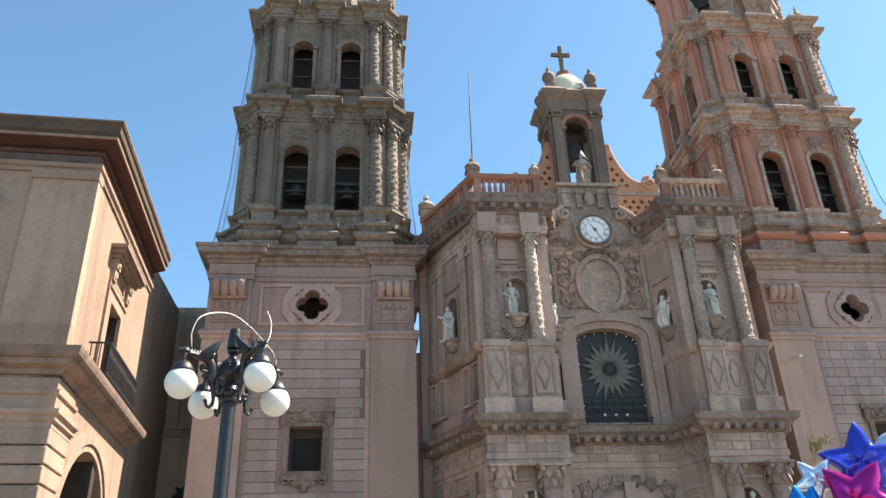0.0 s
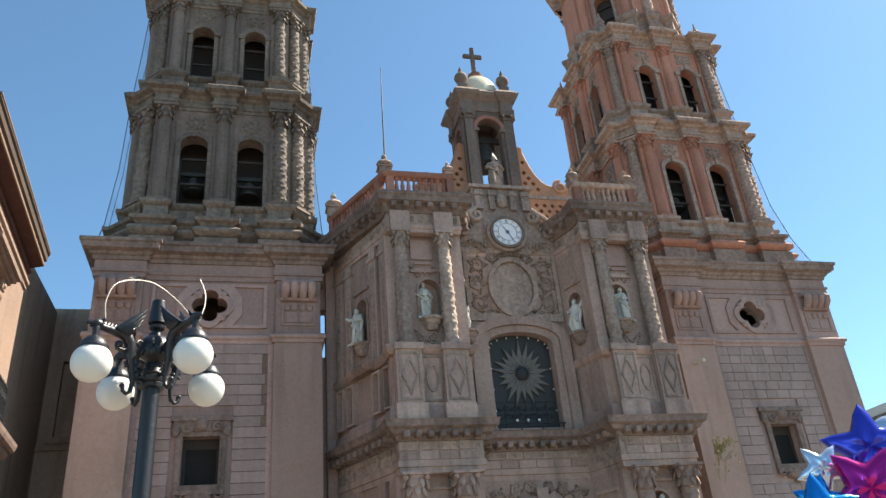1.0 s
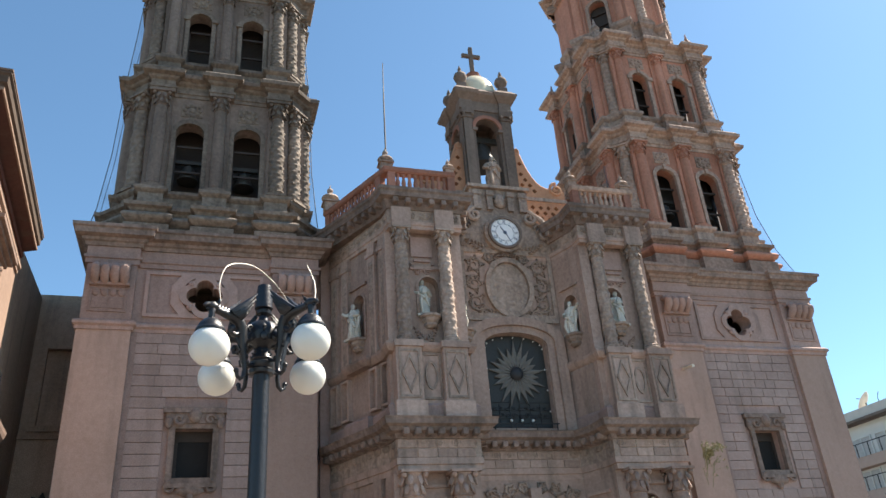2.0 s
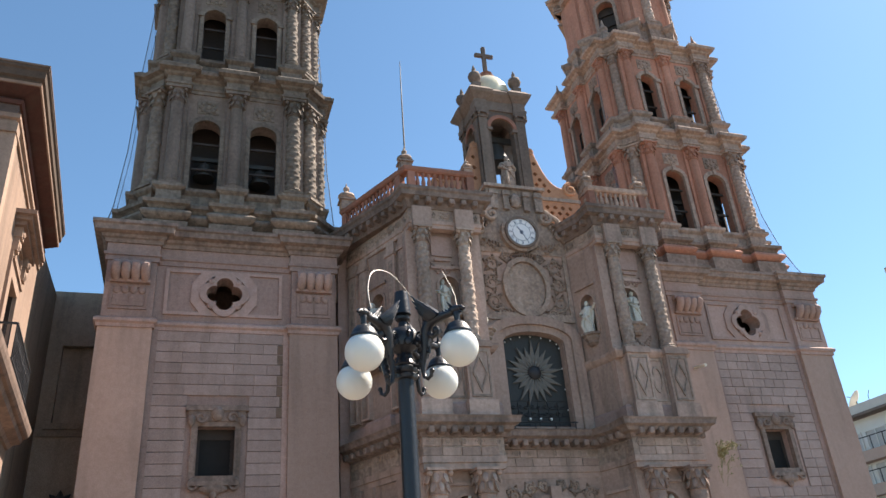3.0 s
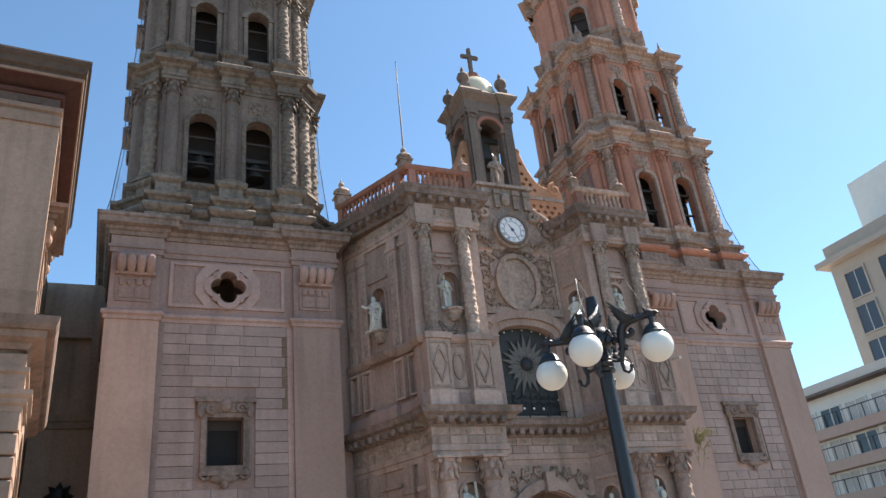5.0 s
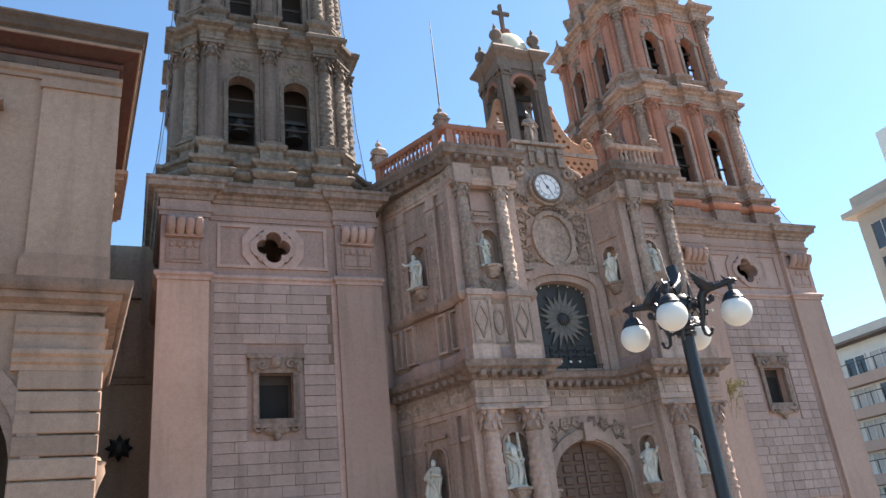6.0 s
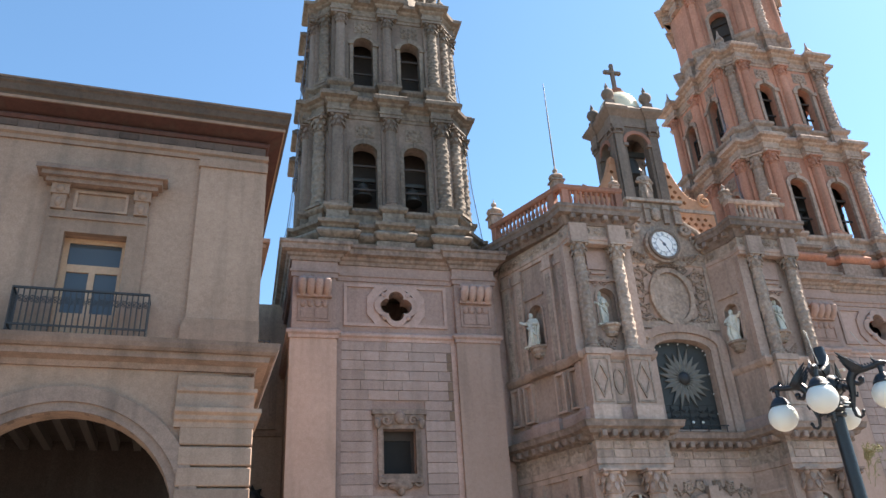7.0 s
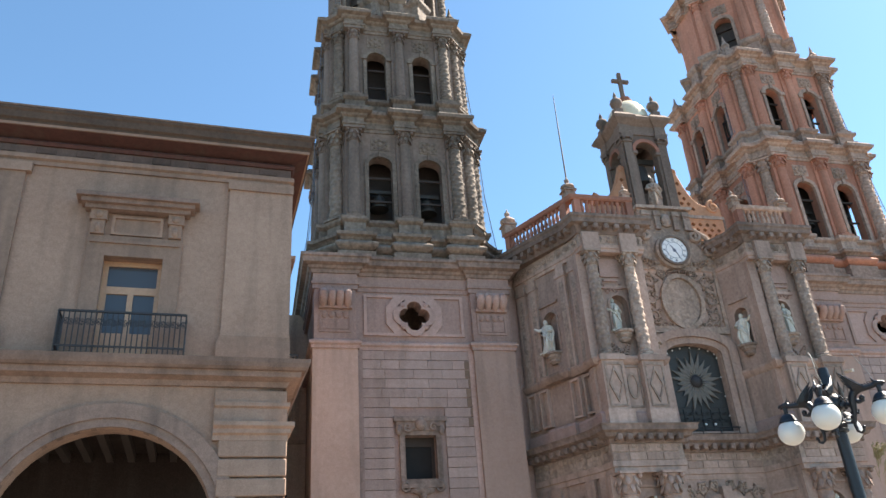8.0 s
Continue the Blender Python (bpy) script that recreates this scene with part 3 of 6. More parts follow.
def bell_tower(cx, wall_mat, trim_mat, mirror, label):
    """Tower on a square ashlar base; local x from its middle, y from the wall's face."""
    M = Matrix.Translation((cx, TWR_Y, 0))
    tower = thing("bell_tower", M, label, "tower", "twin bell towers")
    W, D, P = 4.07, 7.6, 2.33
    # base: a hollow shell with window and quatrefoil cut through
    bm = bmesh.new()
    plate(bm, rect(-3.95, 3.95, 0, 15.6), [rect(-0.62, 0.62, 7.3, 8.95), quatrefoil(0.0, 13.75, 0.62), rect(-0.62, 0.62, 2.4, 4.2)], 0.03, 0.6)
    base = part("base_wall", bm, PINK, tower, m=M)
    bm = bmesh.new()
    for x0, x1, y0, y1 in ((-3.95, -3.4, 0.6, D), (3.4, 3.95, 0.6, D), (-3.4, 3.4, D - 0.5, D)):
        box(bm, x0, x1, y0, y1, 0, 15.6)
    box(bm, -3.4, 3.4, 0.6, D - 0.5, 15.2, 15.6)
    box(bm, -3.4, 3.4, 3.0, 3.3, 0, 15.2)
    part("side_wall", bm, PINK if mirror else OLDWALL, tower, m=M)
    # pilasters at both corners
    for s in (-1, 1):
        x0, x1 = sorted((s * P, s * W))
        part("pilaster", boxed(x0, x1, -0.22, 0.9, 0, 12.32), PLASTER, tower, "tall plastered corner pilaster", m=M)
        part("pilaster_fillet", boxed(s * (P - 0.1) - 0.1, s * (P - 0.1) + 0.1, -0.07, 0.1, 0, 12.3), PINK, tower, m=M)
        part("upper_pilaster", boxed(x0 + 0.05, x1 - 0.05, -0.18, 0.9, 12.6, 14.9), PINK, tower, m=M)
        # console of rolls above a carved panel
        xm = (x0 + x1) / 2
        bm = bmesh.new()
        for i in range(4):
            xx = xm - 0.48 + 0.32 * i
            tube(bm, [(xx, -0.26, 14.02), (xx, -0.38, 14.1), (xx, -0.54, 14.3), (xx, -0.58, 14.46), (xx, -0.46, 14.6)], [0.12, 0.15, 0.175, 0.165, 0.12], 10)
        box(bm, xm - 0.62, xm + 0.62, -0.42, -0.1, 14.56, 14.72)
        box(bm, xm - 0.66, xm + 0.66, -0.36, -0.1, 13.92, 14.02)
        part("console", bm, PINK, tower, "carved console with rounded rolls", m=M, smooth=True)
        bm = bmesh.new()
        plate(bm, rect(xm - 0.62, xm + 0.62, 12.95, 13.85), [rect(xm - 0.54, xm + 0.54, 13.03, 13.77)], -0.23, -0.1)
        for i in range(4):
            blob(bm, (xm - 0.42 + 0.28 * i, -0.2, 13.68), (0.14, 0.07, 0.15), u=9, v=6)
        box(bm, xm - 0.5, xm - 0.03, -0.21, -0.1, 13.08, 13.5)
        box(bm, xm + 0.03, xm + 0.5, -0.21, -0.1, 13.08, 13.5)
        part("carved_panel", bm, PINK, tower, m=M)
    # string course with breaks over the pilasters
    plan = [(-W, D), (-W, -0.22), (-P, -0.22), (-P, 0.0), (P, 0.0), (P, -0.22), (W, -0.22), (W, D)]
    part("string_course", sweep(bmesh.new(), plan, [(-0.3, 12.28), (0.06, 12.28), (0.06, 12.4), (0.14, 12.46), (0.14, 12.56), (0.05, 12.64), (-0.3, 12.64)]), PINK, tower, m=M)
    part("architrave", sweep(bmesh.new(), plan, [(-0.3, 14.78), (0.03, 14.78), (0.03, 14.95), (0.09, 14.98), (0.09, 15.08), (-0.3, 15.08)]), PINK, tower, m=M)
    part("frieze", sweep(bmesh.new(), plan, [(-0.3, 15.06), (0.015, 15.06), (0.015, 15.5), (-0.3, 15.5)]), PINK, tower, m=M)
    part("cornice", sweep(bmesh.new(), plan, [(-0.4, 15.45), (0.08, 15.45), (0.12, 15.58), (0.2, 15.62), (0.24, 15.72), (0.44, 15.78), (0.47, 15.98), (0.54, 16.02), (0.54, 16.14), (-0.4, 16.22)]), LEDGE, tower, m=M)
    part("roof_deck", boxed(-W, W, 0.0, D, 15.6, 16.2), OLDWALL, tower, m=M)
    # framed panel round the quatrefoil
    bm = bmesh.new()
    plate(bm, rect(-2.05, 2.05, 12.9, 14.66), [[(-1.93, 13.02), (-0.85, 13.02), (-1.15, 13.4), (-1.15, 14.12), (-0.85, 14.54), (-1.93, 14.54)], [(1.93, 13.02), (1.93, 14.54), (0.85, 14.54), (1.15, 14.12), (1.15, 13.4), (0.85, 13.02)], disc_loop(0, 13.75, 0.80, 0.80, 20)], -0.05, 0.06)
    part("panel_frame", bm, PINK, tower, m=M)
    bm = bmesh.new()
    plate(bm, quatrefoil(0, 13.75, 0.86), [quatrefoil(0, 13.75, 0.62)], -0.12, 0.1)
    for i in range(4):
        a = math.pi / 4 + math.pi / 2 * i
        blob(bm, (0.66 * math.cos(a), -0.08, 13.75 + 0.66 * math.sin(a)), (0.13, 0.09, 0.13), u=8, v=6)
    part("quatrefoil_frame", bm, PINK, tower, "carved quatrefoil window frame", m=M)
    # window with carved surround
    bm = bmesh.new()
    plate(bm, rect(-0.80, 0.80, 7.12, 9.12), [rect(-0.6, 0.6, 7.32, 8.93)], -0.1, 0.12)
    box(bm, -1.02, 1.02, -0.22, 0.1, 9.44, 9.62)
    box(bm, -0.92, 0.92, -0.15, 0.1, 9.1, 9.46)
    for s in (-1, 1):
        curl(bm, s * 0.5, 9.22, 0.19, 1.3, 0, s, 0.07, y=-0.17)
        blob(bm, (s * 0.82, -0.13, 9.12), (0.13, 0.09, 0.2))
        curl(bm, s * 0.62, 7.02, 0.19, 1.3, math.pi / 2, -s, 0.07, y=-0.12)
    blob(bm, (0, -0.17, 9.34), (0.22, 0.14, 0.26))
    box(bm, -0.78, 0.78, -0.18, 0.1, 7.0, 7.14)
    blob(bm, (0, -0.08, 6.92), (0.46, 0.12, 0.18))
    blob(bm, (0, -0.08, 6.74), (0.13, 0.1, 0.18))
    win = part("window", bm, LEDGE, tower, "small window with a carved stone surround", m=M, smooth=True)
    part("pane", boxed(-0.52, 0.52, 0.46, 0.49, 7.32, 8.62), DARKGLASS, win, m=M)
    bm = bmesh.new()
    plate(bm, rect(-0.62, 0.62, 7.3, 8.95), [rect(-0.5, 0.5, 7.34, 8.6)], 0.42, 0.52)
    part("window_frame", bm, BEAM, win, m=M)
    part("grille", boxed(-0.6, 0.6, 0.5, 0.52, 2.4, 4.2), IRON_DULL, tower, m=M)
    # attic between the base and the belfry: swelling rolls under the columns
    k, up = (1.06, 0.36) if mirror else (1.0, 0.0)
    B = M
    M = M @ Matrix.Translation((-0.2 if mirror else 0.08, 0, up))
    cx2 = 2.36 * k
    col_x = (-cx2, 0.0, cx2)
    pl = octagon(3.65, 0.82, 0.55, 3.65, [(c, 0.5, 0.34) for c in col_x], 0.25)
    inner = octagon(3.65, 0.82, 0.55, 3.65, [])
    z = 16.1
    part("attic_core", prism(bmesh.new(), inner, z - up, z + 1.4), trim_mat, tower, m=M)
    part("plinth", sweep(bmesh.new(), pl, [(-0.3, z - up), (0.30, z - up), (0.30, z + 0.5), (0.2, z + 0.56), (-0.3, z + 0.56)], True), trim_mat, tower, m=M)
    roll = [(-0.3, z + 0.54), (0.14, z + 0.54)] + [(0.14 + 0.27 * math.sin(math.pi * i / 7), z + 0.58 + 0.5 * i / 7) for i in range(8)] + [(0.1, z + 1.12), (-0.3, z + 1.12)]
    part("rolled_course", sweep(bmesh.new(), pl, roll, True), trim_mat if not mirror else RED, tower, "swelling rolled stone course", m=M)
    part("attic_ledge", sweep(bmesh.new(), pl, [(-0.3, z + 1.1), (0.12, z + 1.1), (0.2, z + 1.2), (0.34, z + 1.26), (0.36, z + 1.4), (0.22, z + 1.46), (-0.3, z + 1.46)], True), trim_mat, tower, m=M)
    # storeys
    wx = 1.14 * k
    storey(tower, M, wall_mat, trim_mat, 3.45, 0.82, 0.68, 4.13, 17.5, 18.42, 21.8, 23.1, 24.2, (-wx, wx), col_x, 0.29)
    storey(tower, M, wall_mat, trim_mat, 3.25, 0.78, 0.95, 4.2, 24.15, 25.15, 28.1, 29.3, 30.4, (-wx, wx), (-2.25 * k, 0.0, 2.25 * k), 0.26, hwin=0.5, shouldered=True)
    # the top storey stands turned by half a right angle, its windows in the diagonal sides
    T = M @ Matrix.Translation((0, 4.2, 0)) @ Matrix.Rotation(math.pi / 4, 4, 'Z') @ Matrix.Translation((0, -4.2, 0))
    storey(tower, T, wall_mat, trim_mat, 2.85, 1.3, 1.35, 4.2, 30.35, 31.9, 34.3, 36.0, 37.1, (0.0,), (-1.2, 1.2), 0.26, hwin=0.52)
    bm = bmesh.new()
    lathe(bm, [(2.7, 37.0), (2.6, 37.8), (2.2, 38.8), (1.4, 39.6), (0.7, 40.0), (0.7, 41.5), (0.4, 42.2), (0.05, 42.6)], 16, Matrix.Translation((0, 4.45, 0)))
    part("dome", bm, trim_mat, tower, m=M, smooth=True)
    for sx in (-1, 1):
        for sy in (-1, 1):
            bm = bmesh.new()
            mm = Matrix.Translation((sx * 2.95, 4.38 + sy * 2.95, 30.4))
            box(bm, -0.3, 0.3, -0.3, 0.3, 0, 0.5, mm)
            lathe(bm, [(0.34, 0.5), (0.2, 0.75), (0.26, 0.95), (0.1, 1.25), (0.02, 1.7)], 10, mm)
            part("corner_finial", bm, trim_mat, tower, m=M)
    bell(M @ Matrix.Translation((-1.12, 1.5, 0)), 19.5, 0.42)
    bell(M @ Matrix.Translation((1.12, 1.5, 0)), 19.4, 0.42)
    return tower, base, B


# ---- central front ----
AX, FY = 9.87, 25.75
front = thing("church_front", (AX, 27, 0), "ornate baroque church front of carved pink stone", "church")


def side_plan(s, w=0.0):
    """Half of the front's plan, from wing to centre on the side s (-1, 1)."""
    return [(AX + s * 6.6, 29.4), (AX + s * (4.95), FY), (AX + s * 2.45, FY), (AX + s * 1.98, 27.1)]


FULL = side_plan(-1) + side_plan(1)[::-1]
# with the two column bays broken forward
FULL_BREAK = [(AX - 6.6, 29.4), (AX - 6.05, 28.1), (AX - 6.25, 28.0), (AX - 5.75, 26.85), (AX - 5.55, 26.95), (AX - 5.3, 26.1), (AX - 5.3, 25.3), (AX - 2.42, 25.3), (AX - 2.42, 25.9), (AX - 1.98, 27.1)]
FULL_BREAK = FULL_BREAK + [(2 * AX - x, y) for x, y in FULL_BREAK[::-1]]
HALF_W = [(AX - 6.6, 29.4), (AX - 5.2, 26.0), (AX - 5.15, 25.32), (AX - 2.42, 25.32), (AX - 2.42, 25.9), (AX - 1.98, 27.1)]
PATH_ENT = HALF_W + [(2 * AX - x, y) for x, y in HALF_W[::-1]]


def face_matrix(p0, p1):
    """x along p0 to p1, y into the wall."""
    d = Vector(p1) - Vector(p0)
    return Matrix.Translation((p0[0], p0[1], 0)) @ Matrix.Rotation(math.atan2(d.y, d.x), 4, 'Z'), d.length


def front_wall():
    pieces = list(zip(FULL, FULL[1:]))
    for i, (p0, p1) in enumerate(pieces):
        M, L = face_matrix(p0, p1)
        mid = L / 2
        bm = bmesh.new()
        if i == 3:
            holes = [arched(mid, 1.62, 0.3, 4.25), arched(mid, 1.24, 8.55, 11.8, 0.45)]
        elif i in (0, 6):
            u = mid - 0.1 if i == 0 else mid + 0.1
            holes = [arched(u, 0.40, 4.0, 5.5), arched(u, 0.36, 11.95, 13.35)]
        elif i in (1, 5):
            u = mid + (0.02 if i == 1 else -0.02)
            holes = [arched(u, 0.43, 4.2, 5.62), arched(u, 0.37, 12.2, 13.35)]
        else:
            holes = [arched(mid, 0.36, 4.1, 5.5), arched(mid, 0.33, 12.0, 13.3)]
        plate(bm, rect(0, L, 0, 16.3), holes, 0, 0.62, M)
        part("wall", bm, CARVED, front)
        # niche surrounds
        if i != 3:
            for h in holes:
                xs = [x for x, z in h]; zz = [z for x, z in h]
                c, hw, z0, z1 = (min(xs) + max(xs)) / 2, (max(xs) - min(xs)) / 2, min(zz), max(zz)
                bm = bmesh.new()
                plate(bm, arched(c, hw + 0.09, z0 - 0.02, z1 - hw), [arched(c, hw, z0, z1 - hw)], -0.05, 0.05, M)
                box(bm, c - hw - 0.16, c + hw + 0.16, -0.1, 0.05, z1 + 0.3, z1 + 0.4, M)
                part("niche_frame", bm, CARVED, front)
                part("niche_back", boxed(c - hw - 0.06, c + hw + 0.06, 0.36, 0.46, z0 - 0.05, z1 + 0.05, M), CARVED, front)
                bm = bmesh.new()
                lathe(bm, [(0.16, z0 - 0.46), (0.26, z0 - 0.38), (0.24, z0 - 0.3), (0.33, z0 - 0.2), (0.33, z0 - 0.12), (0.42, z0 - 0.08), (0.42, z0)], 8, M @ Matrix.Translation((c, -0.02, 0)))
                part("niche_corbel", bm, CREST, front, "carved stone corbel under a niche", smooth=False)
    # core behind the wall plates
    bm = bmesh.new()
    inner = [(AX - 6.0, 29.6), (AX - 4.55, 26.4), (AX - 2.75, 26.4), (AX - 2.2, 27.85), (AX + 2.2, 27.85), (AX + 2.75, 26.4), (AX + 4.55, 26.4), (AX + 6.0, 29.6), (AX + 4.6, 31.6), (AX + 4.0, 44), (AX - 4.0, 44), (AX - 4.6, 31.6)]
    lo = [bm.verts.new((x, y, 0)) for x, y in inner]
    hi = [bm.verts.new((x, y, 16.6)) for x, y in inner]
    bm.faces.new(lo[::-1]); bm.faces.new(hi)
    for i in range(len(inner)):
        bm.faces.new((lo[i], lo[(i + 1) % len(inner)], hi[(i + 1) % len(inner)], hi[i]))
    part("nave_body", bm, CARVED, front)
    deck = [(AX - 6.5, 29.4), (AX - 4.9, 25.7), (AX - 2.4, 25.7), (AX - 1.95, 27.2), (AX + 1.95, 27.2), (AX + 2.4, 25.7), (AX + 4.9, 25.7), (AX + 6.5, 29.4), (AX + 4.6, 31.6), (AX + 4.0, 44), (AX - 4.0, 44), (AX - 4.6, 31.6)]
    part("roof_deck", prism(bmesh.new(), deck, 16.25, 16.9), CARVED, front)


front_wall()
# lower entablature and ledge, dado course, upper entablature
part("lower_architrave", sweep(bmesh.new(), PATH_ENT, [(-0.3, 6.8), (0.02, 6.8), (0.02, 6.98), (0.07, 7.0), (0.07, 7.2), (-0.3, 7.2)]), CARVED, front)
part("lower_frieze", sweep(bmesh.new(), PATH_ENT, [(-0.3, 7.18), (0.03, 7.18), (0.03, 7.82), (-0.3, 7.82)]), CREST, front)
ledge = part("ledge_cornice", sweep(bmesh.new(), PATH_ENT, [(-0.3, 7.8), (0.08, 7.8), (0.12, 7.95), (0.3, 8.0), (0.36, 8.12), (0.5, 8.18), (0.52, 8.32), (0.56, 8.4), (-0.3, 8.46)]), LEDGE, front)
for pth in (FULL_BREAK[:10], FULL_BREAK[10:]):
    part("dado_base", sweep(bmesh.new(), pth, [(-0.3, 8.4), (0.1, 8.4), (0.1, 8.85), (0.04, 8.95), (-0.3, 8.95)]), PINK, front)
    part("dado_cap", sweep(bmesh.new(), pth, [(-0.3, 10.72), (0.03, 10.72), (0.1, 10.8), (0.16, 10.92), (0.16, 11.02), (-0.3, 11.02)]), CARVED, front)
part("upper_architrave", sweep(bmesh.new(), PATH_ENT, [(-0.3, 15.42), (0.015, 15.42), (0.015, 15.55), (0.06, 15.58), (0.06, 15.72), (-0.3, 15.72)]), CARVED, front)
part("upper_frieze", sweep(bmesh.new(), PATH_ENT, [(-0.3, 15.7), (0.03, 15.7), (0.03, 16.2), (-0.3, 16.2)]), CREST, front)
HALF_TOP = [(AX - 7.0, 29.4), (AX - 5.25, 25.9), (AX - 5.15, 25.32), (AX - 2.42, 25.32), (AX - 2.42, 25.9), (AX - 1.98, 27.0)]
cornices = []
for pth in (HALF_TOP, [(2 * AX - x, y) for x, y in HALF_TOP[::-1]]):
    cornices.append(part("crown_cornice", sweep(bmesh.new(), pth, [(-0.3, 16.18), (0.08, 16.18), (0.12, 16.3), (0.2, 16.5), (0.4, 16.56), (0.42, 16.74), (0.48, 16.8), (0.48, 16.92), (-0.3, 16.98)]), LEDGE, front))


def along(path, step, start=0.2):
    """Places and headings at even steps along a plan."""
    out = []
    for p0, p1 in zip(path, path[1:]):
        v = Vector(p1) - Vector(p0)
        L = v.length
        n = int((L - 0.1) / step)
        if n < 1:
            continue
        for i in range(n):
            f = (i + 0.5) / n
            p = Vector(p0) + v * f
            out.append((p.x, p.y, math.atan2(v.y, v.x)))
    return out


mod_mesh = mesh_from("modillion", boxed(-0.1, 0.1, -0.36, 0.02, -0.1, 0.12, bevel=0.03), LEDGE)
for k, pth in enumerate((HALF_TOP, [(2 * AX - x, y) for x, y in HALF_TOP[::-1]])):
    for x, y, a in along(pth, 0.42):
        place("modillion", mod_mesh, cornices[k], Matrix.Translation((x, y, 16.42)) @ Matrix.Rotation(a, 4, 'Z') @ Matrix.Translation((0, -0.04, 0)))
for x, y, a in along(PATH_ENT, 0.36):
    place("modillion", mod_mesh, ledge, Matrix.Translation((x, y, 7.95)) @ Matrix.Rotation(a, 4, 'Z') @ Matrix.Translation((0, -0.08, 0)))

# plain masonry that closes the gaps beside the towers
for s in (-1, 1):
    part("link_wall", boxed(*sorted((AX + s * 5.9, AX + s * 7.3)), 29.7, 30.3, 0, 12.2), PINK, front)
    part("link_wall", boxed(*sorted((AX + s * 5.9, AX + s * 7.3)), 29.7, 30.3, 14.2, 16.3), PINK, front)
    part("link_pier", boxed(*sorted((AX + s * 5.9, AX + s * 6.98)), 29.5, 30.1, 0, 16.3), PINK, front)

# carved rosettes along both friezes
ros = bmesh.new()
for i in range(6):
    a = math.pi / 3 * i
    ball(ros, Matrix.Translation((0.075 * math.cos(a), -0.01, 0.075 * math.sin(a))) @ Matrix.Diagonal((0.05, 0.035, 0.05, 1)), 6, 4)
ball(ros, Matrix.Diagonal((0.04, 0.05, 0.04, 1)), 6, 4)
ball(ros, Matrix.Diagonal((0.17, 0.02, 0.13, 1)), 10, 4)
for q in (-1, 1):
    tube(ros, [(q * 0.12, 0, -0.1), (q * 0.18, -0.02, 0.0), (q * 0.12, 0, 0.12)], 0.025, 5)
ros_mesh = mesh_from("rosette", ros, CREST, True)
for zz, big in ((15.95, 1.0), (7.66, 0.9)):
    for x, y, a in along(PATH_ENT, 0.44):
        place("rosette", ros_mesh, front, Matrix.Translation((x, y, zz)) @ Matrix.Rotation(a, 4, 'Z') @ Matrix.Translation((0, -0.04, 0)) @ Matrix.Scale(big, 4))

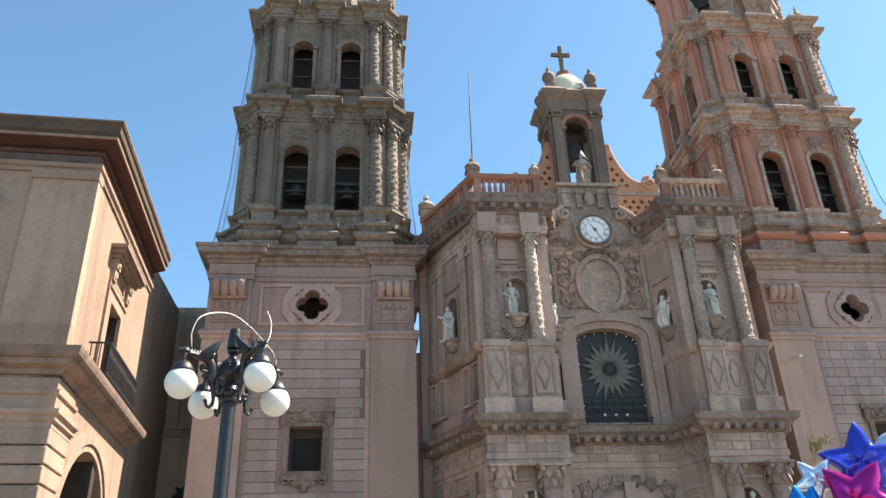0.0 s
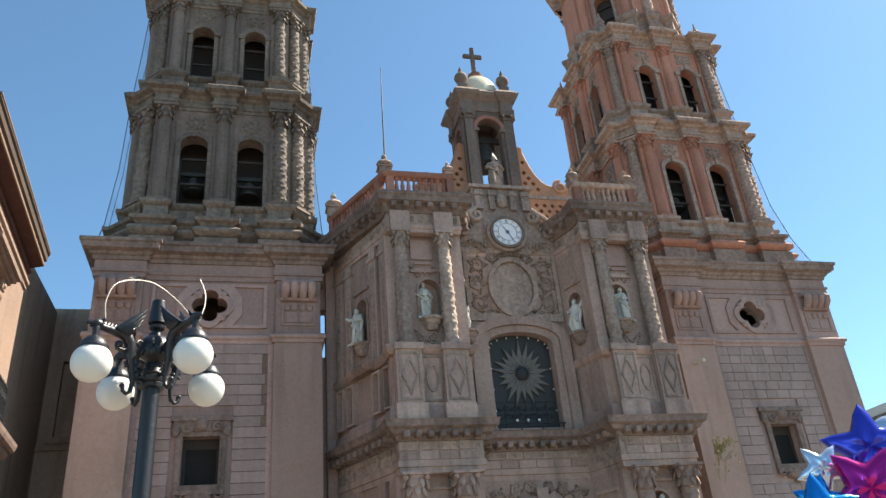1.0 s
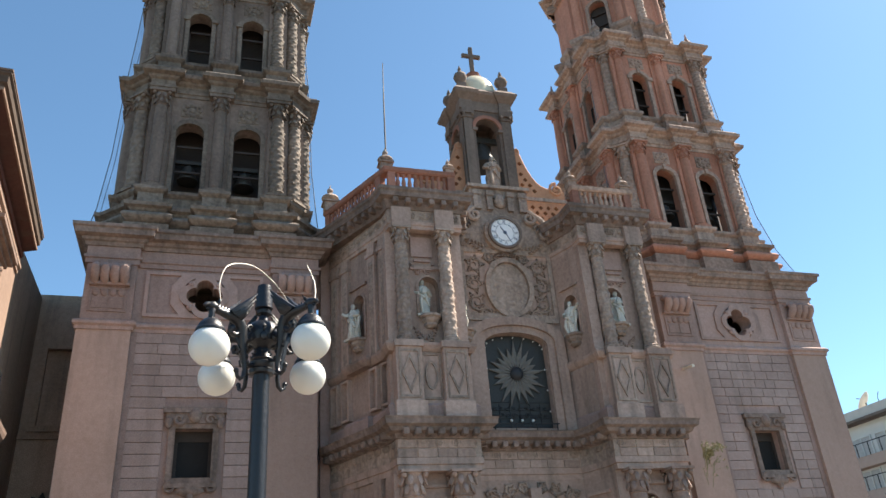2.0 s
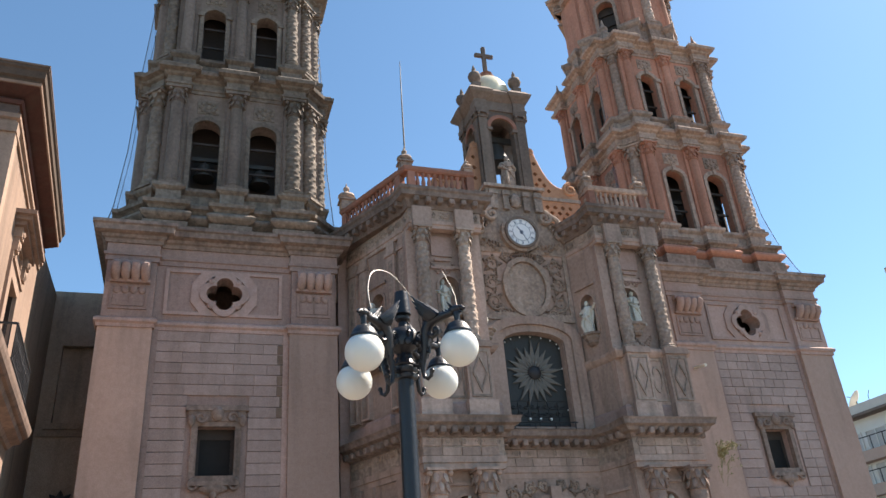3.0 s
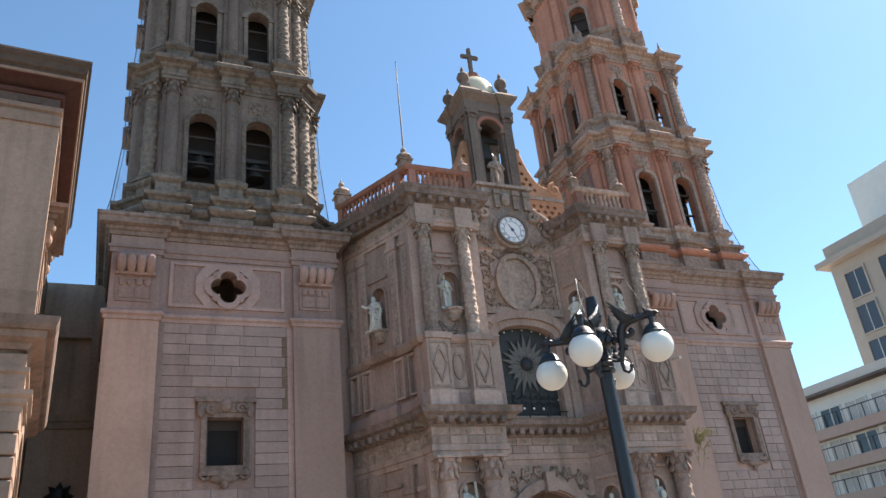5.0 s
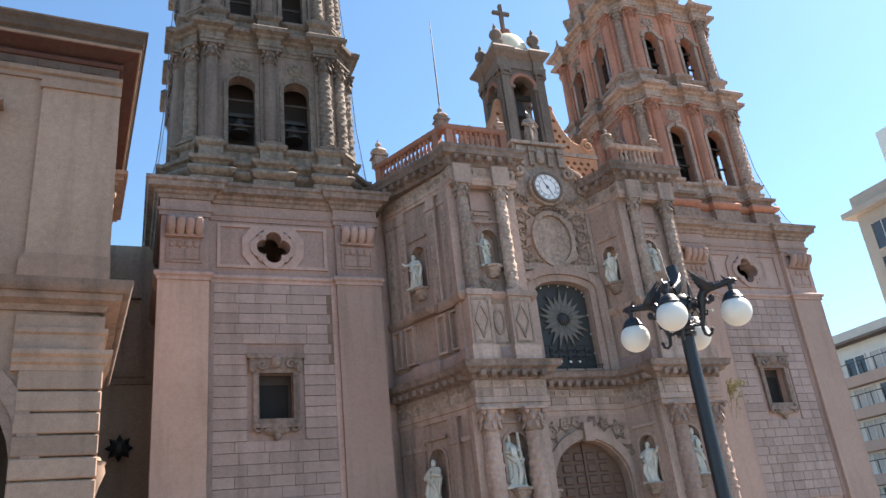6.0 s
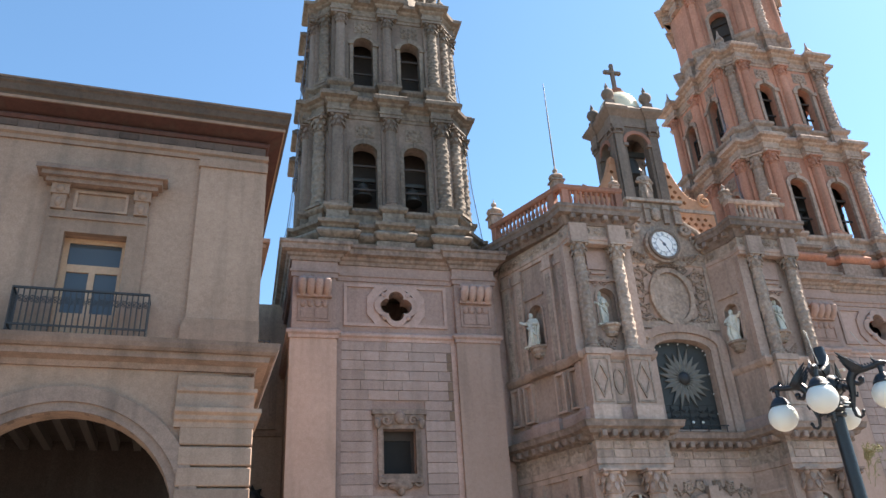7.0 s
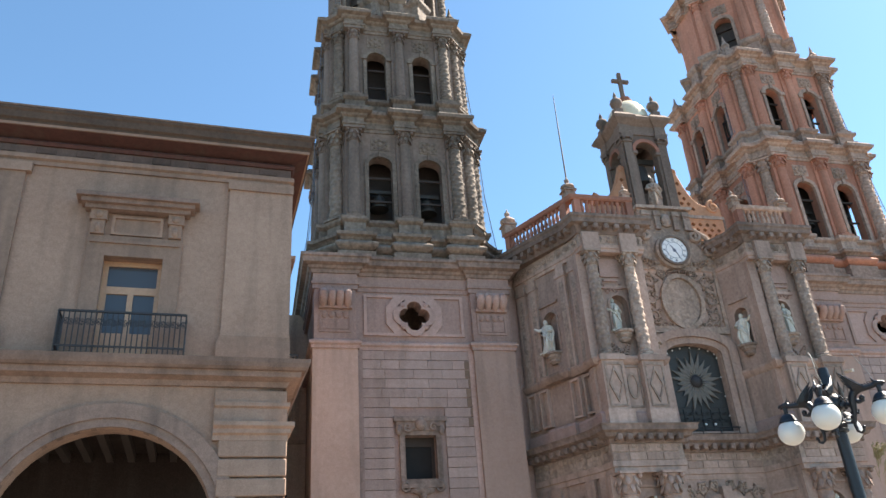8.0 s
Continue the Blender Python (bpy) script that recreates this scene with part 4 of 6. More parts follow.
# columns on pedestals with diamond panels
up_col = column_mesh("column", 0.235, 4.42, CREST, True, 0.0, 3.2)
low_col = column_mesh("column", 0.31, 5.2, CARVED, True, 0.42, 2.4)
for s in (-1, 1):
    for d in (3.09, 4.71):
        x = AX + s * d
        place("column", up_col, front, Matrix.Translation((x, 25.42, 11.0)), "twisted column wrapped in carved garlands")
        place("column", low_col, front, Matrix.Translation((x, 25.42, 1.6)))
        part("column_plinth", boxed(x - 0.5, x + 0.5, 24.95, 25.8, 0, 1.6), CARVED, front)
        ped = part("pedestal", boxed(x - 0.44, x + 0.44, 25.02, 25.8, 8.4, 11.0), CARVED, front)
        part("pedestal_base", boxed(x - 0.52, x + 0.52, 24.92, 25.8, 8.42, 8.95), CARVED, ped)
        part("pedestal_cap", boxed(x - 0.5, x + 0.5, 24.94, 25.8, 10.8, 11.02), CARVED, ped)
        bm = bmesh.new()
        plate(bm, rect(x - 0.36, x + 0.36, 9.06, 10.7), [rect(x - 0.30, x + 0.30, 9.14, 10.62)], 24.985, 25.1)
        plate(bm, [(x, 9.2), (x + 0.28, 9.88), (x, 10.56), (x - 0.28, 9.88)], [[(x, 9.36), (x + 0.21, 9.88), (x, 10.4), (x - 0.21, 9.88)]], 24.96, 25.1)
        part("diamond_panel", bm, CREST, ped)
        part("entablature_block", boxed(x - 0.36, x + 0.36, 25.1, 25.8, 15.4, 16.2), CARVED, front)
    # shallow dado panel between the two pedestals
    x = AX + s * 3.9
    part("dado_fill", boxed(x - 0.4, x + 0.4, 25.3, 25.8, 8.44, 10.98), CARVED, front)
    bm = plate(bmesh.new(), rect(x - 0.33, x + 0.33, 9.08, 10.68), [rect(x - 0.27, x + 0.27, 9.16, 10.6)], 25.26, 25.35)
    plate(bm, disc_loop(x, 9.9, 0.22, 0.5, 16), [disc_loop(x, 9.9, 0.15, 0.4, 16)], 25.25, 25.35)
    part("dado_panel", bm, CREST, front)
    # inner and outer flat pilasters
    for d, y in ((2.62, 25.62), (5.05, 25.7)):
        x = AX + s * d
        part("pilaster", boxed(x - 0.2, x + 0.2, y - 0.1, y + 0.3, 8.5, 15.42), CARVED, front)
        part("pilaster", boxed(x - 0.2, x + 0.2, y - 0.1, y + 0.3, 0, 6.8), CARVED, front)
    # wing: pilaster strips, dado panels
    p0, p1 = ((AX + s * 6.6, 29.4), (AX + s * 4.95, FY))
    if s == 1:
        p0, p1 = p1, p0
    M, L = face_matrix(p0, p1)
    for u in (0.45, 1.15, L - 1.15, L - 0.45):
        part("pilaster", boxed(u - 0.22, u + 0.22, -0.14, 0.1, 11.0, 15.42), CARVED, front, m=M)
        part("pilaster", boxed(u - 0.22, u + 0.22, -0.14, 0.1, 0, 6.8), CARVED, front, m=M)
        part("pilaster_capital", boxed(u - 0.28, u + 0.28, -0.2, 0.1, 5.9, 6.05), CARVED, front, m=M)
        part("pilaster_capital", boxed(u - 0.28, u + 0.28, -0.2, 0.1, 14.9, 15.05), CARVED, front, m=M)
        bm = boxed(u - 0.12, u + 0.12, -0.155, -0.1, 11.1, 14.7, M, bevel=0.01)
        for q in range(7):
            leafy(bm, (u, 14.6 - 0.5 * q), (u, 14.2 - 0.5 * q), 0.09, 0.05, M, -0.13, 3)
        part("garland", bm, CREST, front, smooth=True)
        bm = bmesh.new()
        plate(bm, rect(u - 0.24, u + 0.24, 9.1, 10.6), [rect(u - 0.18, u + 0.18, 9.18, 10.52)], -0.2, 0.05)
        part("dado_panel", bm, CARVED, front, m=M)

# bay: ornament over the niches
for s in (-1, 1):
    x = AX + s * 3.88
    bm = bmesh.new()
    for z0, w in ((13.98, 0.46), (14.3, 0.3)):
        box(bm, x - w, x + w, 25.66, 25.8, z0, z0 + 0.09)
    box(bm, x - 0.4, x + 0.4, 25.68, 25.8, 14.5, 15.3)
    for q in (-1, 1):
        leafy(bm, (x + q * 0.1, 13.85), (x + q * 0.42, 14.2), 0.09, 0.06, y=25.72)
    part("niche_ornament", bm, PINK, front)
    bm = bmesh.new()
    for q in (-1, 1):
        leafy(bm, (x + q * 0.08, 11.3), (x + q * 0.4, 11.75), 0.1, 0.05, y=25.72)
    part("carved_spray", bm, CARVED, front, smooth=True)

# ---- centre: sunburst window, oval panel with foliage, clock ----
CY = 27.1
bm = bmesh.new()
plate(bm, arched(AX, 1.95, 8.5, 12.0, 0.85, 18), [arched(AX, 1.55, 8.5, 11.9, 0.62, 18)], CY - 0.22, CY + 0.1)
plate(bm, arched(AX, 1.55, 8.5, 11.9, 0.62, 18), [arched(AX, 1.26, 8.6, 11.8, 0.45, 18)], CY - 0.1, CY + 0.3)
part("window_arch", bm, CARVED, front)
win = thing("sunburst_window", (AX, CY + 0.3, 8.55), "tall dark church window with a metal sunburst", "window")
part("pane", plate(bmesh.new(), arched(AX, 1.24, 8.55, 11.8, 0.45, 16), [], CY + 0.30, CY + 0.34), STARGLASS, win)
RZ = 10.72
bm = bmesh.new()
for i in range(22):
    a = 2 * math.pi * (i + 0.5) / 22
    ln = (1.16, 0.9, 1.05, 0.94, 1.12)[i % 5] * (1.15 if abs(math.sin(a)) > 0.7 else 1.0)
    w = 0.1
    ca_, sa_ = math.cos(a), math.sin(a)
    pts = [(0.2, 0), (0.62, w), (ln, 0), (0.62, -w)]
    top = [bm.verts.new((AX + u * ca_ - v * sa_, CY + 0.2 + (0.03 if j in (1, 3) else 0.0), RZ + u * sa_ + v * ca_)) for j, (u, v) in enumerate(pts)]
    bot = [bm.verts.new((v.co.x, CY + 0.26, v.co.z)) for v in top]
    bm.faces.new(top); bm.faces.new(bot[::-1])
    for j in range(4):
        bm.faces.new((top[j], top[(j + 1) % 4], bot[(j + 1) % 4], bot[j]))
part("sun_ray", bm, LEAD, win, "radiating pale metal rays")
bm = lathe(bmesh.new(), [(0.26, 0), (0.26, 0.1), (0.2, 0.16), (0.1, 0.2)], 20, Matrix.Translation((AX, CY + 0.28, RZ)) @ Matrix.Rotation(math.pi / 2, 4, 'X'))
part("boss", bm, IRON_DULL, win, "dark round centre boss", smooth=True)
bm = bmesh.new()
for i in range(7):
    x = AX - 1.2 + 0.4 * i
    box(bm, x - 0.01, x + 0.01, CY + 0.27, CY + 0.295, 8.55, 9.6)
for i in range(4):
    z = 8.75 + 0.3 * i
    box(bm, AX - 1.22, AX + 1.22, CY + 0.272, CY + 0.293, z - 0.01, z + 0.01)
for i in range(9):
    curl(bm, AX - 1.0 + 0.25 * i, 9.15, 0.1, 1.2, 0, 1 if i % 2 else -1, 0.022, y=CY + 0.25)
    curl(bm, AX - 1.0 + 0.25 * i, 9.42, 0.08, 1.2, math.pi, -1 if i % 2 else 1, 0.02, y=CY + 0.25)
part("tracery", bm, IRON_DULL, win)
for dx in (-0.42, 0.0, 0.42):
    part("lamp", blob(bmesh.new(), (AX + dx, CY + 0.18, 8.95), 0.055), BULB, win, "small round white lamp", smooth=True)
for k, (x, z) in enumerate(arched(AX, 1.16, 9.2, 11.72, 0.42, 8)[2:] + [(AX + s * 1.16, 9.3 + 0.8 * i) for s in (-1, 1) for i in range(3)]):
    part("lamp", blob(bmesh.new(), (x, CY + 0.2, z), 0.03, u=8, v=6), BULB, win, smooth=True)
bm = bmesh.new()
tube(bm, [(AX - 1.3, CY - 0.15, 8.75), (AX + 1.3, CY - 0.15, 8.75)], 0.025, 6)
for i in range(4):
    tube(bm, [(AX - 1.2 + 0.8 * i, CY - 0.15, 8.4), (AX - 1.2 + 0.8 * i, CY - 0.15, 8.78)], 0.02, 6)
part("guard_rail", bm, IRON_DULL, win)

# relief panel round the oval
bm = bmesh.new()
plate(bm, rect(AX - 1.9, AX + 1.9, 12.7, 15.72), [rect(AX - 1.76, AX + 1.76, 13.0, 15.58)], CY - 0.08, CY + 0.05)
part("panel_border", bm, CREST, front)
bm = bmesh.new()
plate(bm, disc_loop(AX, 14.12, 1.0, 1.28, 32), [disc_loop(AX, 14.12, 0.82, 1.08, 32)], CY - 0.16, CY + 0.05)
plate(bm, disc_loop(AX, 14.12, 0.8, 1.06, 32), [], CY - 0.04, CY + 0.05)
part("oval_panel", bm, CREST, front, "plain oval panel in a moulded frame")
rnd = random.Random(5)
for s in (-1, 1):
    bm = bmesh.new()
    y = CY - 0.03
    for (cx, cz, r, st, hand) in ((1.35, 15.05, 0.34, 0.4, 1), (1.42, 14.25, 0.34, 2.0, -1), (1.38, 13.45, 0.36, 3.6, 1), (0.72, 15.4, 0.2, 1.0, -1), (1.0, 13.0, 0.22, 0.0, 1), (0.5, 12.98, 0.15, 2.0, -1)):
        curl(bm, AX + s * cx, cz, r, 1.5, st if s > 0 else math.pi - st, hand * s, 0.055, y=y)
        for k in range(5):
            a = st + k * 1.25 + rnd.uniform(-0.2, 0.2)
            leafy(bm, (AX + s * (cx + 0.55 * r * math.cos(a)), cz + 0.55 * r * math.sin(a)), (AX + s * (cx + 1.25 * r * math.cos(a)), cz + 1.25 * r * math.sin(a)), 0.085, 0.06, y=y, lobes=3)
    part("carved_foliage", bm, CREST, front, "deeply carved scrolling foliage", smooth=True)
    # spandrels over the door
    bm = bmesh.new()
    for (cx, cz, r, st, hand) in ((1.45, 6.2, 0.3, 0.4, 1), (0.85, 6.45, 0.2, 2.0, -1), (1.75, 5.4, 0.22, 3.6, 1), (0.35, 6.55, 0.16, 1.0, -1)):
        curl(bm, AX + s * cx, cz, r, 1.5, st if s > 0 else math.pi - st, hand * s, 0.05, y=y)
        for k in range(5):
            a = st + k * 1.25 + rnd.uniform(-0.2, 0.2)
            leafy(bm, (AX + s * (cx + 0.55 * r * math.cos(a)), cz + 0.55 * r * math.sin(a)), (AX + s * (cx + 1.25 * r * math.cos(a)), cz + 1.25 * r * math.sin(a)), 0.085, 0.06, y=y, lobes=3)
    part("carved_foliage", bm, CREST, front, smooth=True)

# central crown: curved hood and scrolls round the clock, stone parapet above
bm = bmesh.new()
plate(bm, [(AX - 2.0, 16.0), (AX + 2.0, 16.0), (AX + 2.0, 16.9), (AX + 1.3, 17.3), (AX + 1.25, 18.6), (AX - 1.25, 18.6), (AX - 1.3, 17.3), (AX - 2.0, 16.9)], [], CY - 0.05, CY + 0.9)
part("crown_wall", bm, CREST, front)
bm = bmesh.new()
ring_o = disc_loop(AX, 16.45, 0.84, 0.84, 36)
plate(bm, ring_o, [disc_loop(AX, 16.45, 0.72, 0.72, 36)], CY - 0.25, CY + 0.1)
part("clock_surround", bm, CREST, front)
for s in (-1, 1):
    bm = bmesh.new()
    curl(bm, AX + s * 1.18, 17.25, 0.3, 1.5, math.pi / 2, -s, 0.11, y=CY - 0.18)
    tube(bm, [(AX + s * 1.2, CY - 0.18, 17.55), (AX + s * 1.7, CY - 0.2, 17.2), (AX + s * 2.0, CY - 0.2, 16.75)], [0.1, 0.12, 0.12], 8)
    part("scrollwork", bm, CREST, front, "carved volutes and scrolls about the clock", smooth=True)
    for p0, p1, w, y in (((0.95, 15.75), (1.6, 16.1), 0.14, 0.12), ((1.45, 17.0), (1.9, 16.2), 0.13, 0.15), ((0.05, 15.6), (0.5, 15.45), 0.1, 0.12)):
        bm = bmesh.new()
        leafy(bm, (AX + s * p0[0], p0[1]), (AX + s * p1[0], p1[1]), w, 0.09, y=CY - y)
        part("carved_leaf", bm, CREST, front, smooth=True)
    part("lower_volute", curl(bmesh.new(), AX + s * 1.75, 16.55, 0.26, 1.5, math.pi / 2, -s, 0.1, y=CY - 0.18), CREST, front, smooth=True)
bm = bmesh.new()
for x, w in ((-1.0, 0.16), (-0.45, 0.12), (0.45, 0.12), (1.0, 0.16)):
    box(bm, AX + x - w, AX + x + w, CY - 0.2, CY, 17.55, 18.45)
    box(bm, AX + x - w - 0.04, AX + x + w + 0.04, CY - 0.25, CY, 18.2, 18.32)
blob(bm, (AX, CY - 0.1, 18.0), (0.24, 0.16, 0.34))
for s in (-1, 1):
    leafy(bm, (AX + s * 0.05, 17.75), (AX + s * 0.35, 18.3), 0.1, 0.09, y=CY - 0.1)
part("crown_relief", bm, CREST, front, smooth=False)
part("crown_coping", boxed(AX - 1.36, AX + 1.36, CY - 0.22, CY + 0.9, 18.58, 18.72), CREST, front)

clock = thing("clock", (AX, CY - 0.3, 16.45), "round white clock with blue numerals on the front", "clock")
CM = Matrix.Translation((AX, CY - 0.26, 16.45)) @ Matrix.Rotation(math.pi / 2, 4, 'X')
part("dial", lathe(bmesh.new(), [(0.64, -0.1), (0.64, 0.03), (0.1, 0.035)], 40, CM), CLOCKWHITE, clock)
bm = bmesh.new()
plate(bm, disc_loop(AX, 16.45, 0.72, 0.72, 40), [disc_loop(AX, 16.45, 0.62, 0.62, 40)], CY - 0.36, CY - 0.2)
part("rim", bm, GREY, clock)
for r0, r1 in ((0.395, 0.38), (0.60, 0.588)):
    part("dial_ring", plate(bmesh.new(), disc_loop(AX, 16.45, r0, r0, 40), [disc_loop(AX, 16.45, r1, r1, 40)], CY - 0.305, CY - 0.28), CLOCKBLUE, clock)
part("dial_rose", lathe(bmesh.new(), [(0.09, 0.036), (0.07, 0.045), (0.03, 0.05)], 12, CM), CLOCKBLUE, clock)
NUM = ("XII", "I", "II", "III", "IIII", "V", "VI", "VII", "VIII", "IX", "X", "XI")
strokes = {"I": [((0, -1), (0, 1))], "V": [((-0.45, 1), (0, -1)), ((0, -1), (0.45, 1))], "X": [((-0.45, 1), (0.45, -1)), ((-0.45, -1), (0.45, 1))]}
adv = {"I": 0.5, "V": 1.0, "X": 1.0}
for i, text in enumerate(NUM):
    a = math.pi / 2 - 2 * math.pi * i / 12
    mm = CM @ Matrix.Translation((0.49 * math.cos(a), 0.49 * math.sin(a), 0.036)) @ Matrix.Rotation(a - math.pi / 2, 4, 'Z') @ Matrix.Scale(0.065, 4)
    bm = bmesh.new()
    total = sum(adv[c] for c in text)
    x = -total / 2
    for c in text:
        x += adv[c] / 2
        for (u0, v0), (u1, v1) in strokes[c]:
            d = Vector((u1 - u0, v1 - v0, 0))
            mk = mm @ Matrix.Translation((x + (u0 + u1) / 2, (v0 + v1) / 2, 0)) @ Matrix.Rotation(math.atan2(d.y, d.x), 4, 'Z')
            box(bm, -d.length / 2, d.length / 2, -0.1, 0.1, 0, 0.08, mk)
        x += adv[c] / 2
    part("numeral", bm, CLOCKBLUE, clock)
for ang, ln, w in ((-62, 0.42, 0.014), (128, 0.30, 0.018)):
    a = radians(ang)
    mm = CM @ Matrix.Translation((0, 0, 0.05)) @ Matrix.Rotation(a, 4, 'Z')
    part("clock_needle", boxed(-0.08, ln, -w, w, 0, 0.012, mm), CLOCKBLUE, clock)

# ---- door ----
door = thing("church_door", (AX, 27.5, 0), "dark carved wooden double door under a round arch", "door")
part("leaf", plate(bmesh.new(), arched(AX, 1.62, 0.3, 4.25), [], 27.52, 27.62), WOOD, door)
for ix in range(6):
    for iz in range(13):
        x, z = AX - 1.32 + ix * 0.53, 0.7 + iz * 0.42
        if math.hypot(x - AX, max(0, z + 0.1 - 4.25)) < 1.42:
            bm = boxed(x - 0.2, x + 0.2, 27.46, 27.54, z - 0.16, z + 0.16, bevel=0.04)
            part("panel", bm, WOOD, door)
part("meeting_rail", boxed(AX - 0.05, AX + 0.05, 27.45, 27.54, 0.3, 5.8), WOOD, door)
bm = bmesh.new()
plate(bm, arched(AX, 2.0, 0.0, 4.25, 2.02), [arched(AX, 1.66, -0.1 + 0.2, 4.25, 1.66)], CY - 0.14, CY + 0.08)
box(bm, AX - 0.2, AX + 0.2, CY - 0.3, CY, 5.8, 6.5)
part("arch", bm, CARVED, front)

# coursed stones of the flat centre between door arch and ledge
course = mesh_from("block", boxed(-0.31, 0.31, -0.035, 0.05, 0.01, 0.28, bevel=0.012), CARVED)
for k in range(2):
    for i in range(6):
        x = AX - 1.63 + 0.65 * i + (0.2 if k else 0)
        if abs(x - AX) < 1.66:
            place("block", course, front, Matrix.Translation((x, CY - 0.03, 7.2 + 0.3 * k)))
for s in (-1, 1):
    for k in range(2):
        for i in range(4):
            place("block", course, front, Matrix.Translation((AX + s * 3.88 - 0.98 + 0.65 * i, 25.29, 7.2 + 0.3 * k)))

# ---- statues ----
statue((AX - 3.88, 25.92, 12.2), 1.49, 8, 0, "pale carved saint standing in a niche between twisted columns")
statue((AX + 3.88, 25.92, 12.2), 1.49, 0, 4, "pale carved saint with folded arms in a niche")
statue((AX - 6.02, 27.72, 11.95), 1.45, -62, 1, "pale carved saint reaching out from the side wing")
statue((AX + 2.18, 26.48, 12.0), 1.4, -65, 2, "pale carved saint in the splayed niche by the relief panel")
statue((AX - 2.3, 26.55, 12.0), 1.4, 65, 0, "pale carved saint in the shaded splayed niche")
statue((AX - 3.88, 25.92, 4.2), 1.84, 0, 3, "pale carved apostle holding a beam in the lower niche")
statue((AX + 3.88, 25.92, 4.2), 1.78, 0, 4, "pale carved apostle with a sword in the lower niche")
statue((AX - 6.02, 27.72, 4.0), 1.55, -62, 0, "pale carved saint in the lower niche of the side wing")
statue((AX + 2.18, 26.45, 4.1), 1.5, -65, 2, "pale carved saint in the splayed niche beside the door")

# ---- balustrades over the cornice ----
bal_prof = [(0.085, 0), (0.085, 0.07), (0.05, 0.1), (0.065, 0.2), (0.088, 0.32), (0.065, 0.45), (0.045, 0.55), (0.065, 0.62), (0.08, 0.68), (0.08, 0.74)]
baluster_mesh = mesh_from("baluster", lathe(bmesh.new(), bal_prof, 12), BRICK, True)
baluster_pale = mesh_from("baluster", lathe(bmesh.new(), bal_prof, 12), RED_TRIM, True)


def balustrade(pts, mat, mesh, label, posts):
    b = thing("balustrade", (pts[0][0], pts[0][1], 16.95), label, "balustrade", "roof balustrades")
    part("base_rail", sweep(bmesh.new(), pts, [(-0.16, 16.92), (0.14, 16.92), (0.14, 17.1), (-0.16, 17.1)]), mat, b)
    part("top_rail", sweep(bmesh.new(), pts, [(-0.18, 17.82), (0.12, 17.82), (0.18, 17.88), (0.2, 18.02), (-0.2, 18.06)]), BRICK if mesh is baluster_mesh else RED_TRIM, b)
    for p0, p1 in zip(pts, pts[1:]):
        v = Vector(p1) - Vector(p0)
        L = v.length
        if L < 0.8:
            continue
        a = math.atan2(v.y, v.x)
        n = max(2, int((L - 0.5) / 0.235))
        for i in range(n):
            p = Vector(p0) + v * ((0.3 + (L - 0.6) * (i + 0.5) / n) / L)
            place("baluster", mesh, b, Matrix.Translation((p.x, p.y, 17.09)))
        for u in (0.02, L - 0.3):
            mm = Matrix.Translation((p0[0], p0[1], 0)) @ Matrix.Rotation(a, 4, 'Z')
            part("post", boxed(u, u + 0.28, -0.13, 0.13, 17.1, 17.84), mat, b, m=mm)
    for x, y, s in posts:
        bm = bmesh.new()
        finial_pot(bm, x, y, 18.02, s)
        part("urn", bm, CREST, b, "stone urn on a square pedestal", smooth=True)


BL = [(AX - 6.75, 29.2), (AX - 5.2, 25.72), (AX - 5.1, 25.45), (AX - 2.45, 25.45)]
BR = [(2 * AX - x, y) for x, y in BL[::-1]]
balustrade(BL, BRICK, baluster_mesh, "weathered red stone balustrade above the cornice", [(AX - 6.65, 29.1, 1.0), (AX - 5.06, 25.75, 0.85), (AX - 2.6, 25.6, 0.62)])
balustrade(BR, BRICK, baluster_pale, "pinkish stone balustrade above the cornice", [(AX + 6.65, 29.1, 1.0), (AX + 5.06, 25.75, 0.8), (AX + 2.6, 25.6, 0.7)])
mast = single("lightning_rod", tube(bmesh.new(), [(AX - 5.0, 25.85, 19.0), (AX - 4.98, 25.9, 21.5), (AX - 4.93, 26.0, 23.65)], [0.035, 0.028, 0.015], 8), IRON_DULL, "thin metal lightning rod on the balustrade corner", "lightning rod")

